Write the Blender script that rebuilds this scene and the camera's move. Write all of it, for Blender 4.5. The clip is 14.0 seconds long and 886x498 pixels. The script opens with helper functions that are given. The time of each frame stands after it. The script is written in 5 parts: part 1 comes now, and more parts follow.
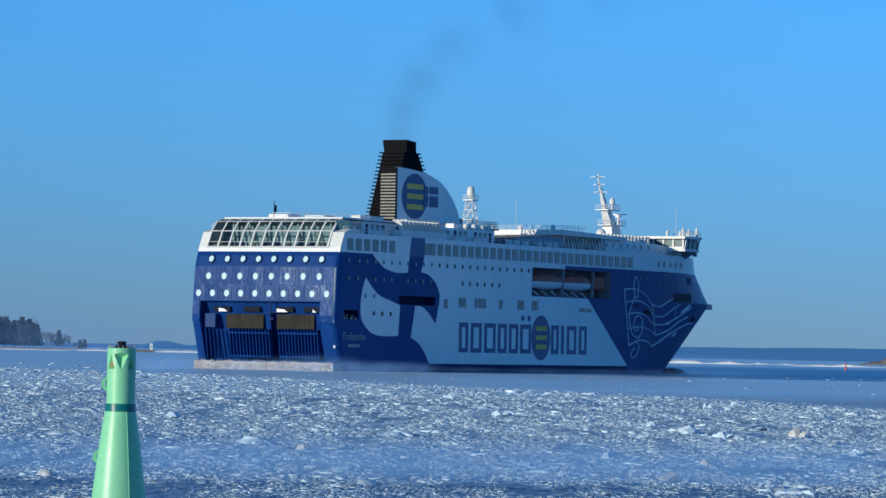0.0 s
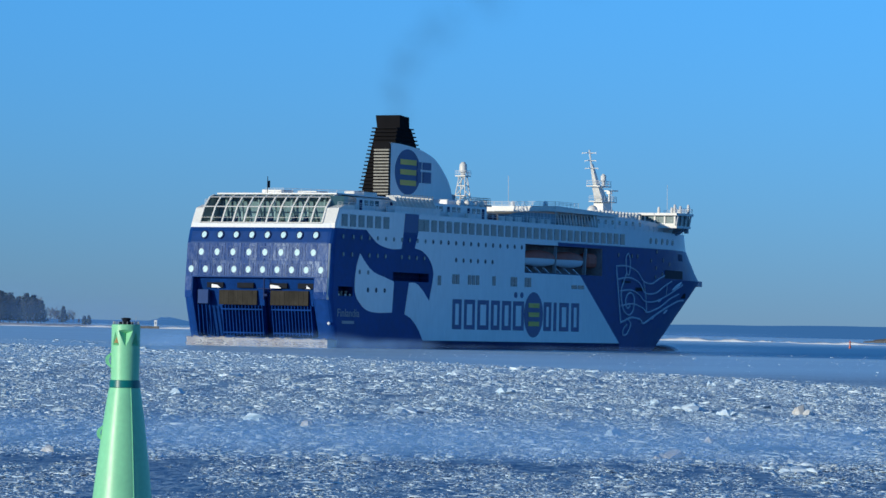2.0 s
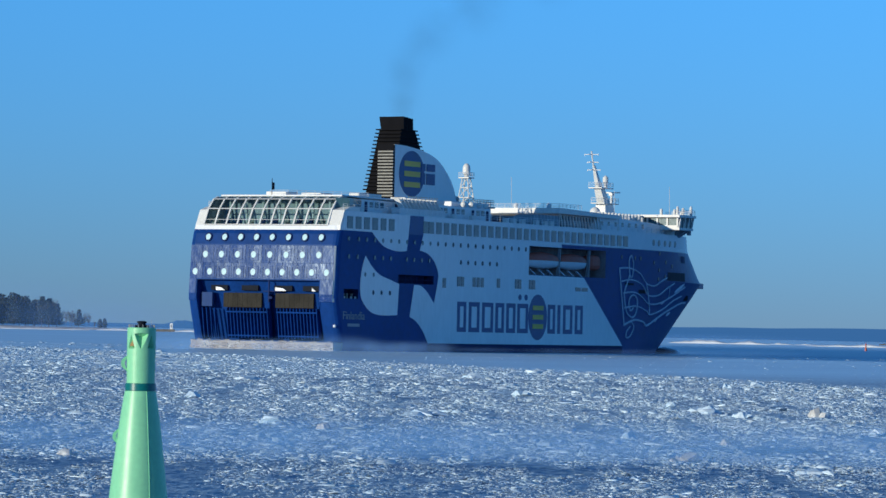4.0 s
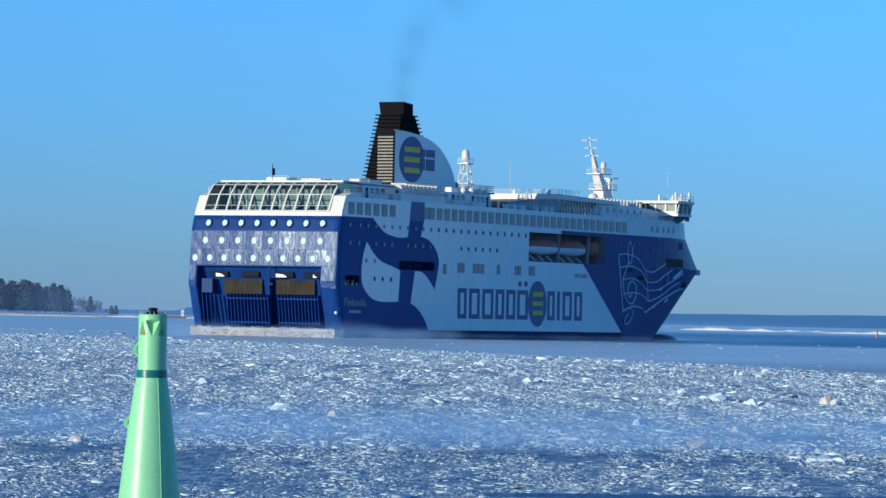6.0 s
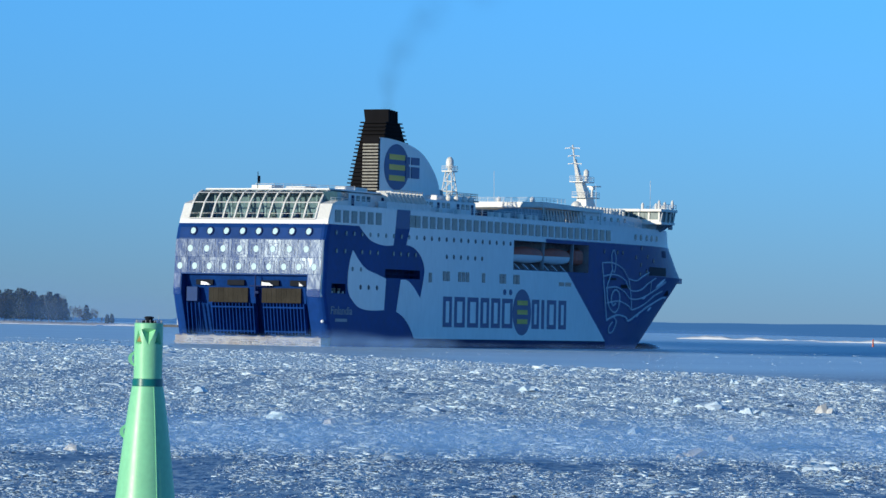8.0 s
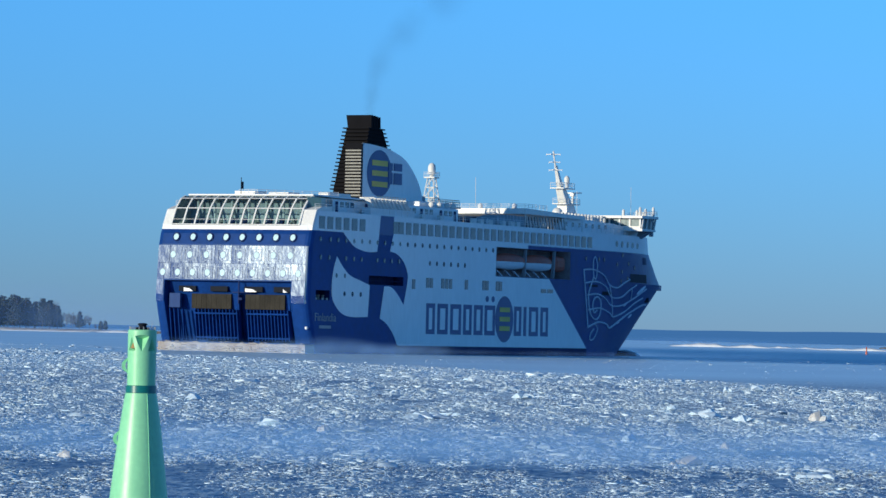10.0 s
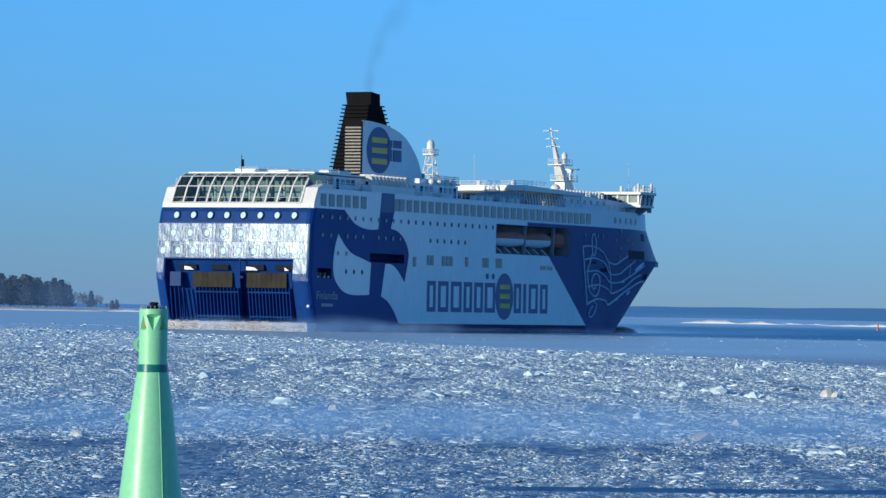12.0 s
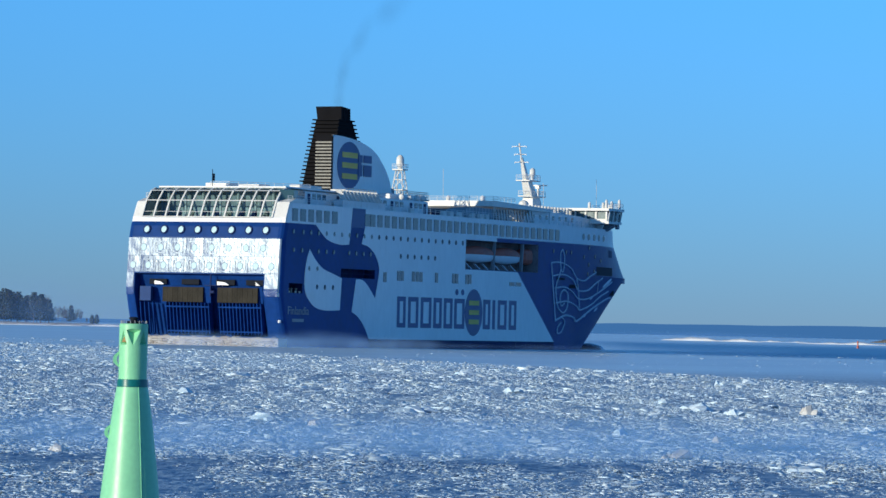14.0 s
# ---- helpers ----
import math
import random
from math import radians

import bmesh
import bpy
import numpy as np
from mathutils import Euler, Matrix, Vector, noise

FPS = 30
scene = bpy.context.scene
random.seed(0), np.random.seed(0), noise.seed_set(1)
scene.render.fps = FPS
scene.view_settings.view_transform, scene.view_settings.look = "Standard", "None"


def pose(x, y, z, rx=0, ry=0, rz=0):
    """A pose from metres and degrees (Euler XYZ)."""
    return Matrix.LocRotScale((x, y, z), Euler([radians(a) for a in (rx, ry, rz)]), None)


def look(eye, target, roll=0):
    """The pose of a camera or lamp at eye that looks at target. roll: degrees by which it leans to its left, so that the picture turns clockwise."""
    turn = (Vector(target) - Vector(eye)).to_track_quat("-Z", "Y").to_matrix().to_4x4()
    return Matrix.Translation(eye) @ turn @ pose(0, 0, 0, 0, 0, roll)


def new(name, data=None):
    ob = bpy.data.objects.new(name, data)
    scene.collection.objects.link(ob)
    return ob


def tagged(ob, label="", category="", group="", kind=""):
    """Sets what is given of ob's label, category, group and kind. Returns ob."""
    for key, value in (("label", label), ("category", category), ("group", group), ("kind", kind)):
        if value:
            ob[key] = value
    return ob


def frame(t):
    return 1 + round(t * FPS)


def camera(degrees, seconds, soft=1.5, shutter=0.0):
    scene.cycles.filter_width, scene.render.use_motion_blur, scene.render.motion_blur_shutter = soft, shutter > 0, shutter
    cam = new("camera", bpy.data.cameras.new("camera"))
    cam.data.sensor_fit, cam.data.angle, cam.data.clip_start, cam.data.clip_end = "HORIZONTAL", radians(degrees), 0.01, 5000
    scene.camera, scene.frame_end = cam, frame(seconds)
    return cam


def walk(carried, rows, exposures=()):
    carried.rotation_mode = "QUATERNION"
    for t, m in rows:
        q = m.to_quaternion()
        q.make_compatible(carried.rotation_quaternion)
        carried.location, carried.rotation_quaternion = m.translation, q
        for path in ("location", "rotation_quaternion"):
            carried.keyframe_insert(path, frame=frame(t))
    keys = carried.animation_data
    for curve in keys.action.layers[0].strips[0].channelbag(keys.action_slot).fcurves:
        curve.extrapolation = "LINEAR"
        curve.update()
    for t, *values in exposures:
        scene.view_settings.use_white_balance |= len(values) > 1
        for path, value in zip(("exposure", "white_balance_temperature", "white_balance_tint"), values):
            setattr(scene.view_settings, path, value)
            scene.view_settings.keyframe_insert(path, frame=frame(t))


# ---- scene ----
FOV = 13.572
EYE = Vector((0.0, 0.0, 3.285))
SEA, FAR = -0.55, 1.167        # level of the ice; stretch of the near ice field
cam = camera(FOV, 14.0, soft=1.5)
# seconds, turn to the right, tilt up, lean to the left (degrees)
TURNS = [
    (0, -0.000, 1.564, 1.076), (0.5, 0.065, 1.583, 1.119), (1, 0.103, 1.518, 1.148), (1.5, 0.026, 1.392, 1.067),
    (2, -0.061, 1.210, 1.196), (2.5, -0.193, 1.368, 1.091), (2.7, -0.238, 1.362, 1.10), (4.8, -0.365, 1.171, 1.19), (5, -0.420, 1.155, 1.204), (5.5, -0.473, 1.107, 1.077),
    (6, -0.469, 1.043, 1.151), (6.5, -0.453, 1.140, 1.161), (7, -0.436, 1.184, 1.206), (7.2, -0.428, 1.178, 1.20), (9.3, -0.365, 1.212, 1.15), (9.5, -0.327, 1.267, 1.136),
    (10, -0.315, 1.292, 1.258), (10.5, -0.276, 1.329, 1.231), (11, -0.272, 1.125, 1.052), (11.5, -0.413, 1.005, 0.957),
    (12, -0.476, 0.947, 1.019), (12.5, -0.469, 1.031, 0.971), (13, -0.449, 1.075, 0.891), (13.5, -0.421, 0.923, 0.715),
    (14, -0.181, 1.201, 1.266)]


def aim(turn, tilt, lean):
    a, b = radians(turn), radians(tilt)
    return look(EYE, EYE + Vector((math.sin(a) * math.cos(b), math.cos(a) * math.cos(b), math.sin(b))) * 100, lean)


walk(cam, [(t, aim(a, b, c)) for t, a, b, c in TURNS], exposures=[(0, -0.13, 6540, 10), (2.5, -0.14, 6560, 10), (5, -0.12, 6560, 10), (5.5, -0.12, 6560, 10), (5.8, 0.10, 6850, 10), (6.1, 0.15, 6900, 10), (6.5, 0.02, 6800, 10), (7, 0.06, 6800, 10), (14, 0.06, 6800, 10)])

# ---- light ----
SUN_SIDE, SUN_UP = 52.0, 9.5      # degrees to the left of straight behind the camera, and above the horizon
world = bpy.data.worlds.new("winter_sky")
scene.world = world
world.use_nodes = True
wn = world.node_tree.nodes
wl = world.node_tree.links
sky = wn.new("ShaderNodeTexSky")
sky.sky_type = "NISHITA"
sky.sun_disc = False
sky.sun_elevation = radians(SUN_UP)
sky.sun_rotation = radians(180 + SUN_SIDE)
sky.air_density, sky.dust_density, sky.ozone_density = 1.0, 0.0, 5.0
tint = wn.new("ShaderNodeMix")
tint.data_type, tint.blend_type = "RGBA", "MULTIPLY"
tint.inputs[0].default_value = 1.0
way = wn.new("ShaderNodeTexCoord")
up = wn.new("ShaderNodeSeparateXYZ")
hue = wn.new("ShaderNodeValToRGB")
# clear frosty air: bluer than the model's, most of all towards the horizon
hue.color_ramp.elements[0].position, hue.color_ramp.elements[0].color = 0.0, (0.37, 0.66, 1.42, 1)
hue.color_ramp.elements[1].position, hue.color_ramp.elements[1].color = 0.6, (0.46, 0.94, 1.02, 1)
mid_hue = hue.color_ramp.elements.new(0.09)
mid_hue.color = (0.45, 0.97, 1.58, 1)
wl.new(way.outputs["Generated"], up.inputs[0])
wl.new(up.outputs[2], hue.inputs[0])
wl.new(hue.outputs[0], tint.inputs[7])
wl.new(sky.outputs[0], tint.inputs[6])
wl.new(tint.outputs[2], wn["Background"].inputs[0])
wn["Background"].inputs[1].default_value = 0.145
scene.cycles.transparent_max_bounces = 32
sun_data = bpy.data.lights.new("sun", "SUN")
sun_data.energy, sun_data.angle, sun_data.color = 3.8, radians(0.55), (1.0, 0.94, 0.77)
sun = new("sun", sun_data)
s_a, s_e = radians(SUN_SIDE), radians(SUN_UP)
sun.matrix_world = look(Vector((-math.sin(s_a) * math.cos(s_e), -math.cos(s_a) * math.cos(s_e), math.sin(s_e))) * 300, (0, 0, 0))


# ---- materials ----
def material(name, color, rough=0.5, metal=0.0, vary=0.12, scale=0.5, bump=0.0, bump_scale=3.0, second=None, spec=0.5, streak=(1, 1, 1), gloss=(1, 1, 1)):
    """Painted or natural surface: two scales of colour variation, grain in the roughness, fine relief."""
    m = bpy.data.materials.new(name)
    m.use_nodes = True
    n, l = m.node_tree.nodes, m.node_tree.links
    b = n["Principled BSDF"]
    b.inputs["Roughness"].default_value, b.inputs["Metallic"].default_value = rough, metal
    b.inputs["Specular IOR Level"].default_value = spec
    b.inputs["Specular Tint"].default_value = (*gloss, 1)
    tc = n.new("ShaderNodeTexCoord")
    mp = n.new("ShaderNodeMapping")
    mp.inputs["Scale"].default_value = streak
    l.new(tc.outputs["Object"], mp.inputs[0])
    n1 = n.new("ShaderNodeTexNoise")
    n1.inputs["Scale"].default_value, n1.inputs["Detail"].default_value = scale, 6
    n2 = n.new("ShaderNodeTexNoise")
    n2.inputs["Scale"].default_value, n2.inputs["Detail"].default_value = scale * 9, 3
    for q in (n1, n2):
        l.new(mp.outputs[0], q.inputs["Vector"])
    add = n.new("ShaderNodeMath")
    add.operation = "ADD"
    l.new(n1.outputs[0], add.inputs[0]), l.new(n2.outputs[0], add.inputs[1])
    ramp = n.new("ShaderNodeMapRange")
    ramp.inputs[1].default_value, ramp.inputs[2].default_value = 0.65, 1.35
    l.new(add.outputs[0], ramp.inputs[0])
    mix = n.new("ShaderNodeMix")
    mix.data_type = "RGBA"
    other = second or [c * (1 - vary) for c in color]
    over = color if second else [min(1, c * (1 + vary * 0.6)) for c in color]
    mix.inputs[6].default_value, mix.inputs[7].default_value = (*other, 1), (*over, 1)
    l.new(ramp.outputs[0], mix.inputs[0])
    l.new(mix.outputs[2], b.inputs["Base Color"])
    rr = n.new("ShaderNodeMapRange")
    rr.inputs[3].default_value, rr.inputs[4].default_value = max(0.02, rough * 0.85), min(1, rough * 1.2)
    l.new(n2.outputs[0], rr.inputs[0]), l.new(rr.outputs[0], b.inputs["Roughness"])
    if bump:
        n3 = n.new("ShaderNodeTexNoise")
        n3.inputs["Scale"].default_value, n3.inputs["Detail"].default_value = bump_scale, 4
        l.new(mp.outputs[0], n3.inputs["Vector"])
        bp = n.new("ShaderNodeBump")
        bp.inputs["Strength"].default_value, bp.inputs["Distance"].default_value = 1.0, bump
        l.new(n3.outputs[0], bp.inputs["Height"]), l.new(bp.outputs[0], b.inputs["Normal"])
    return m


def glass(name, color, rough=0.08):
    m = material(name, color, rough, 0.0, 0.35, 0.25, spec=0.35)
    return m


NAVY = (0.005, 0.044, 0.2)
M_NAVY = material("navy_hull_paint", NAVY, 0.42, vary=0.25, scale=0.09, bump=0.02, bump_scale=0.35, spec=0.15, gloss=(0.55, 0.8, 1.0))
M_PLATE = material("glossy_navy_plate", NAVY, 0.205, vary=0.3, scale=0.25, bump=0.026, bump_scale=0.75, spec=0.17, streak=(1, 1.2, 0.9), gloss=(0.72, 0.9, 1.0))
M_DEEP = material("dark_navy_paint", (0.012, 0.03, 0.11), 0.6, vary=0.3, scale=0.2, spec=0.1)
M_MATTE = material("matte_navy_door_paint", NAVY, 0.75, vary=0.35, scale=0.25, spec=0.04)
M_WHITE = material("white_ship_paint", (0.78, 0.8, 0.8), 0.4, vary=0.09, scale=0.15, bump=0.01, bump_scale=0.4, streak=(1, 1, 0.3))
M_CREAM = material("weathered_white_paint", (0.76, 0.75, 0.7), 0.45, vary=0.14, scale=0.4)
M_GLASS = glass("tinted_window_glass", (0.06, 0.14, 0.165), 0.2)
M_PANE = material("side_window_glass", (0.09, 0.15, 0.19), 0.14, vary=0.35, scale=0.25, spec=0.5)
M_PORT = material("dark_porthole_glass", (0.015, 0.035, 0.08), 0.2, vary=0.3, scale=0.3, spec=0.3)
# near-black colour holds the shade inside openings; also used for dark fittings
M_DARK = material("shadowed_steel", (0.012, 0.016, 0.025), 0.7, vary=0.3, scale=1.0, spec=0.1)
M_BLACK = material("sooty_black_paint", (0.008, 0.008, 0.01), 0.8, vary=0.4, scale=0.6, spec=0.1)
M_TAN = material("weathered_louvre_metal", (0.27, 0.26, 0.22), 0.6, vary=0.35, scale=1.2)
M_MESH = material("ramp_steel_sheet", (0.042, 0.038, 0.03), 0.75, vary=0.5, scale=0.5, spec=0.08)
M_YELLOW = material("yellow_paint", (0.75, 0.5, 0.06), 0.45, vary=0.12, scale=0.3)
M_ORANGE = material("faded_orange_canopy", (0.5, 0.1, 0.06), 0.6, vary=0.3, scale=0.6)
M_LETTER = material("navy_lettering_paint", (0.014, 0.045, 0.19), 0.4, vary=0.2, scale=0.3)
M_LINE = material("pale_line_paint", (0.62, 0.68, 0.75), 0.45, vary=0.15, scale=0.5)
M_RECESS = material("boat_bay_paint", (0.4, 0.41, 0.44), 0.7, vary=0.4, scale=0.4, second=(0.22, 0.15, 0.15), spec=0.1)
M_GREY = material("grey_deck_paint", (0.3, 0.33, 0.36), 0.6, vary=0.2, scale=0.5)
M_ICED = material("ice_crusted_steel", (0.5, 0.51, 0.5), 0.6, scale=0.6, second=(0.2, 0.14, 0.1), bump=0.15, bump_scale=1.2)
M_GREEN = material("green_buoy_plastic", (0.25, 0.68, 0.37), 0.38, vary=0.1, scale=1.4, bump=0.002, bump_scale=6)
M_BAND = material("dark_green_tape", (0.0, 0.16, 0.15), 0.3, vary=0.2, scale=4)
M_FACET = material("reflection_brown_facet", (0.3, 0.19, 0.06), 0.5, vary=0.3, scale=6)
M_CHUNK = material("snowy_broken_ice", (0.84, 0.93, 0.96), 0.45, vary=0.12, scale=1.5, bump=0.02, bump_scale=6, second=(0.42, 0.64, 0.8))
M_DIRTY = material("dirty_snow_crust", (0.74, 0.76, 0.74), 0.7, scale=2.5, second=(0.42, 0.4, 0.36), bump=0.04, bump_scale=5)
M_SNOW = material("shore_snow", (0.84, 0.86, 0.86), 0.8, scale=0.05, second=(0.66, 0.7, 0.74))
# snow greyed to put its shade into the colour; brown is reeds
M_BANK = material("shaded_snow_reed_bank", (0.55, 0.58, 0.62), 0.85, scale=0.04, second=(0.26, 0.23, 0.22))
M_ROCK = material("shore_rock", (0.16, 0.15, 0.14), 0.8, vary=0.4, scale=0.1)
# distance haze put into the needles as a bluish base colour
M_PINE = material("hazed_pine_needles", (0.028, 0.052, 0.07), 0.8, vary=0.4, scale=0.6)
M_TWIG = material("bare_twigs", (0.12, 0.095, 0.085), 0.8, vary=0.3, scale=0.6)
M_BARK = material("bark", (0.14, 0.1, 0.08), 0.8, vary=0.3, scale=0.8)
# brown colour holds the light inside the bow's mooring opening
M_MOORING = material("brown_lit_mooring_deck", (0.1, 0.085, 0.085), 0.8, scale=0.8, second=(0.05, 0.05, 0.07), spec=0.1)
M_MARK = material("orange_spar_paint", (0.5, 0.11, 0.06), 0.4, vary=0.1, scale=1)


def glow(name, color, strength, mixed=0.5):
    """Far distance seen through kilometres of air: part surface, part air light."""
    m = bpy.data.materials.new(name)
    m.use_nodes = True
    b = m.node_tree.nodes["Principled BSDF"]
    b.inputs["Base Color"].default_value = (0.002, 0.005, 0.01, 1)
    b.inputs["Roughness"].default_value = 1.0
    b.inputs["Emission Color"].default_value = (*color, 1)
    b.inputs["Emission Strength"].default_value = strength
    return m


# blue emission stands for the air's haze over the far coast
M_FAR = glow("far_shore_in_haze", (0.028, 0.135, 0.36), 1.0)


def vapour(name, color, alpha, noise_scale):
    """Thin vapour: thickest in the middle of its puff, broken by noise, in the puff's own space."""
    m = bpy.data.materials.new(name)
    m.use_nodes = True
    n, l = m.node_tree.nodes, m.node_tree.links
    out = n["Material Output"]
    n.remove(n["Principled BSDF"])
    tc = n.new("ShaderNodeTexCoord")
    gen = n.new("ShaderNodeVectorMath")
    gen.operation = "MULTIPLY_ADD"
    gen.inputs[1].default_value, gen.inputs[2].default_value = (2, 0, 2), (-1, 0, -1)
    l.new(tc.outputs["Generated"], gen.inputs[0])
    ln = n.new("ShaderNodeVectorMath")
    ln.operation = "LENGTH"
    l.new(gen.outputs[0], ln.inputs[0])
    fall = n.new("ShaderNodeMapRange")
    fall.interpolation_type = "SMOOTHERSTEP"
    fall.inputs[1].default_value, fall.inputs[2].default_value = 1.0, 0.0
    l.new(ln.outputs["Value"], fall.inputs[0])
    nz = n.new("ShaderNodeTexNoise")
    nz.inputs["Scale"].default_value, nz.inputs["Detail"].default_value = noise_scale, 4
    l.new(tc.outputs["Object"], nz.inputs["Vector"])
    nr = n.new("ShaderNodeMapRange")
    nr.inputs[1].default_value, nr.inputs[2].default_value, nr.inputs[3].default_value, nr.inputs[4].default_value = 0.3, 0.7, 0.15, 1.0
    l.new(nz.outputs[0], nr.inputs[0])
    mul = n.new("ShaderNodeMath")
    mul.operation = "MULTIPLY"
    l.new(fall.outputs[0], mul.inputs[0]), l.new(nr.outputs[0], mul.inputs[1])
    mul2 = n.new("ShaderNodeMath")
    mul2.operation = "MULTIPLY"
    mul2.inputs[1].default_value = alpha
    l.new(mul.outputs[0], mul2.inputs[0])
    tr = n.new("ShaderNodeBsdfTransparent")
    df = n.new("ShaderNodeBsdfDiffuse")
    df.inputs[0].default_value = (*color, 1)
    mx = n.new("ShaderNodeMixShader")
    l.new(mul2.outputs[0], mx.inputs[0]), l.new(tr.outputs[0], mx.inputs[1]), l.new(df.outputs[0], mx.inputs[2])
    l.new(mx.outputs[0], out.inputs[0])
    return m


M_SMOKE = vapour("thin_exhaust", (0.03, 0.035, 0.045), 0.09, 0.12)
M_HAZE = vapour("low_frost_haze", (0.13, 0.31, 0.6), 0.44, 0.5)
# blue albedo puts the ship's shade into the mist's colour
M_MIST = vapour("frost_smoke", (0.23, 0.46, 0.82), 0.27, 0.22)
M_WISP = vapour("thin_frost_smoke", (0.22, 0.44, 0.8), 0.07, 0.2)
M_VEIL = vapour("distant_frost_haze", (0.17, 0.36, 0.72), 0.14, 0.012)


def clear_glass(name, tone):
    """Window pane that is seen through, with a mirror's gloss at grazing angles."""
    m = bpy.data.materials.new(name)
    m.use_nodes = True
    n, l = m.node_tree.nodes, m.node_tree.links
    n.remove(n["Principled BSDF"])
    fr = n.new("ShaderNodeFresnel")
    fr.inputs[0].default_value = 1.5
    tr, gl, mx = n.new("ShaderNodeBsdfTransparent"), n.new("ShaderNodeBsdfGlossy"), n.new("ShaderNodeMixShader")
    tr.inputs[0].default_value = (*tone, 1)
    gl.inputs["Roughness"].default_value = 0.06
    l.new(fr.outputs[0], mx.inputs[0]), l.new(tr.outputs[0], mx.inputs[1]), l.new(gl.outputs[0], mx.inputs[2])
    l.new(mx.outputs[0], n["Material Output"].inputs[0])
    return m


M_CLEAR = clear_glass("lounge_glass", (0.62, 0.78, 0.82))
M_INNER = material("lounge_interior_paint", (0.55, 0.58, 0.58), 0.7, vary=0.5, scale=0.35, second=(0.28, 0.31, 0.32), streak=(1, 1, 0.4))
M_FABRIC = material("grey_awning_cloth", (0.3, 0.36, 0.4), 0.8, vary=0.25, scale=0.6, bump=0.03, bump_scale=2.0)


def sea_material():
    """Slush, brash ice and leads: colour by noise over the sea's plan, open leads as bands along the channel."""
    m = bpy.data.materials.new("frozen_sea")
    m.use_nodes = True
    n, l = m.node_tree.nodes, m.node_tree.links
    b = n["Principled BSDF"]
    tc = n.new("ShaderNodeTexCoord")
    noises = []
    for s, d in ((0.02, 4), (0.35, 6), (2.2, 4)):
        q = n.new("ShaderNodeTexNoise")
        q.inputs["Scale"].default_value, q.inputs["Detail"].default_value = s, d
        # the brash lies in windrows, drawn out along the channel's axis
        rows = n.new("ShaderNodeMapping")
        rows.inputs["Scale"].default_value = (1, 1, 1) if s < 2 else (1.15, 0.4, 1)
        l.new(tc.outputs["Object"], rows.inputs[0])
        l.new(rows.outputs[0], q.inputs["Vector"])
        noises.append(q)
    mix = n.new("ShaderNodeMix")
    mix.data_type = "RGBA"
    mix.inputs[6].default_value, mix.inputs[7].default_value = (0.02, 0.125, 0.29, 1), (0.64, 0.82, 0.88, 1)
    def math_node(op, x, y, z=None):
        q = n.new("ShaderNodeMath")
        q.operation = op
        for i, v in enumerate((x, y, z)):
            if v is not None:
                if isinstance(v, (int, float)):
                    q.inputs[i].default_value = v
                else:
                    l.new(v, q.inputs[i])
        return q.outputs[0]

    def step(v, a, b, lo=0.0, hi=1.0):
        q = n.new("ShaderNodeMapRange")
        q.interpolation_type = "SMOOTHSTEP"
        for i, w in enumerate((a, b, lo, hi)):
            q.inputs[i + 1].default_value = w
        l.new(v, q.inputs[0])
        return q.outputs[0]

    large, middle, fine = (q.outputs[0] for q in noises)
    brash = step(math_node("ADD", math_node("MULTIPLY", large, 0.5), math_node("ADD", math_node("MULTIPLY", middle, 0.3), math_node("MULTIPLY", fine, 0.8))), 0.62, 0.98)
    sep = n.new("ShaderNodeSeparateXYZ")
    l.new(tc.outputs["Object"], sep.inputs[0])
    along = math_node("MULTIPLY_ADD", large, 50.0, sep.outputs[1])
    slush = math_node("MULTIPLY_ADD", large, 0.5, 0.62)
    smoothed = step(along, 300, 420)
    # dark open lead off the bow
    lead = math_node("MULTIPLY", math_node("MULTIPLY", step(along, 645, 655), step(along, 1050, 1600, 1.0, 0.0)), step(sep.outputs[0], 20, 60))
    # narrow crack of open water close by
    crack = math_node("MULTIPLY_ADD", sep.outputs[0], -0.16, math_node("MULTIPLY_ADD", middle, 1.6, sep.outputs[1]))
    crack = math_node("MULTIPLY", math_node("MULTIPLY", step(crack, 80.4, 80.7), step(crack, 82.2, 82.8, 1.0, 0.0)), step(sep.outputs[0], -1, 1.5))
    lead = math_node("MAXIMUM", lead, crack)
    brash = math_node("MULTIPLY", brash, step(sep.outputs[1], 95, 160, 0.55, 1.0))
    mixed = math_node("ADD", math_node("MULTIPLY", brash, math_node("SUBTRACT", 1.0, smoothed)), math_node("MULTIPLY", slush, smoothed))
    mul = n.new("ShaderNodeMath")
    mul.operation = "MULTIPLY"
    l.new(mixed, mul.inputs[0]), l.new(math_node("SUBTRACT", 1.0, lead), mul.inputs[1])
    l.new(mul.outputs[0], mix.inputs[0])
    l.new(mix.outputs[2], b.inputs["Base Color"])
    l.new(math_node("MULTIPLY_ADD", smoothed, -0.2, 0.55), b.inputs["Roughness"])
    bp = n.new("ShaderNodeBump")
    bp.inputs["Distance"].default_value = 0.25
    l.new(math_node("MULTIPLY_ADD", smoothed, -0.86, 1.0), bp.inputs["Strength"])
    l.new(math_node("MULTIPLY_ADD", fine, 0.5, middle), bp.inputs["Height"]), l.new(bp.outputs[0], b.inputs["Normal"])
    return m


M_SEA = sea_material()


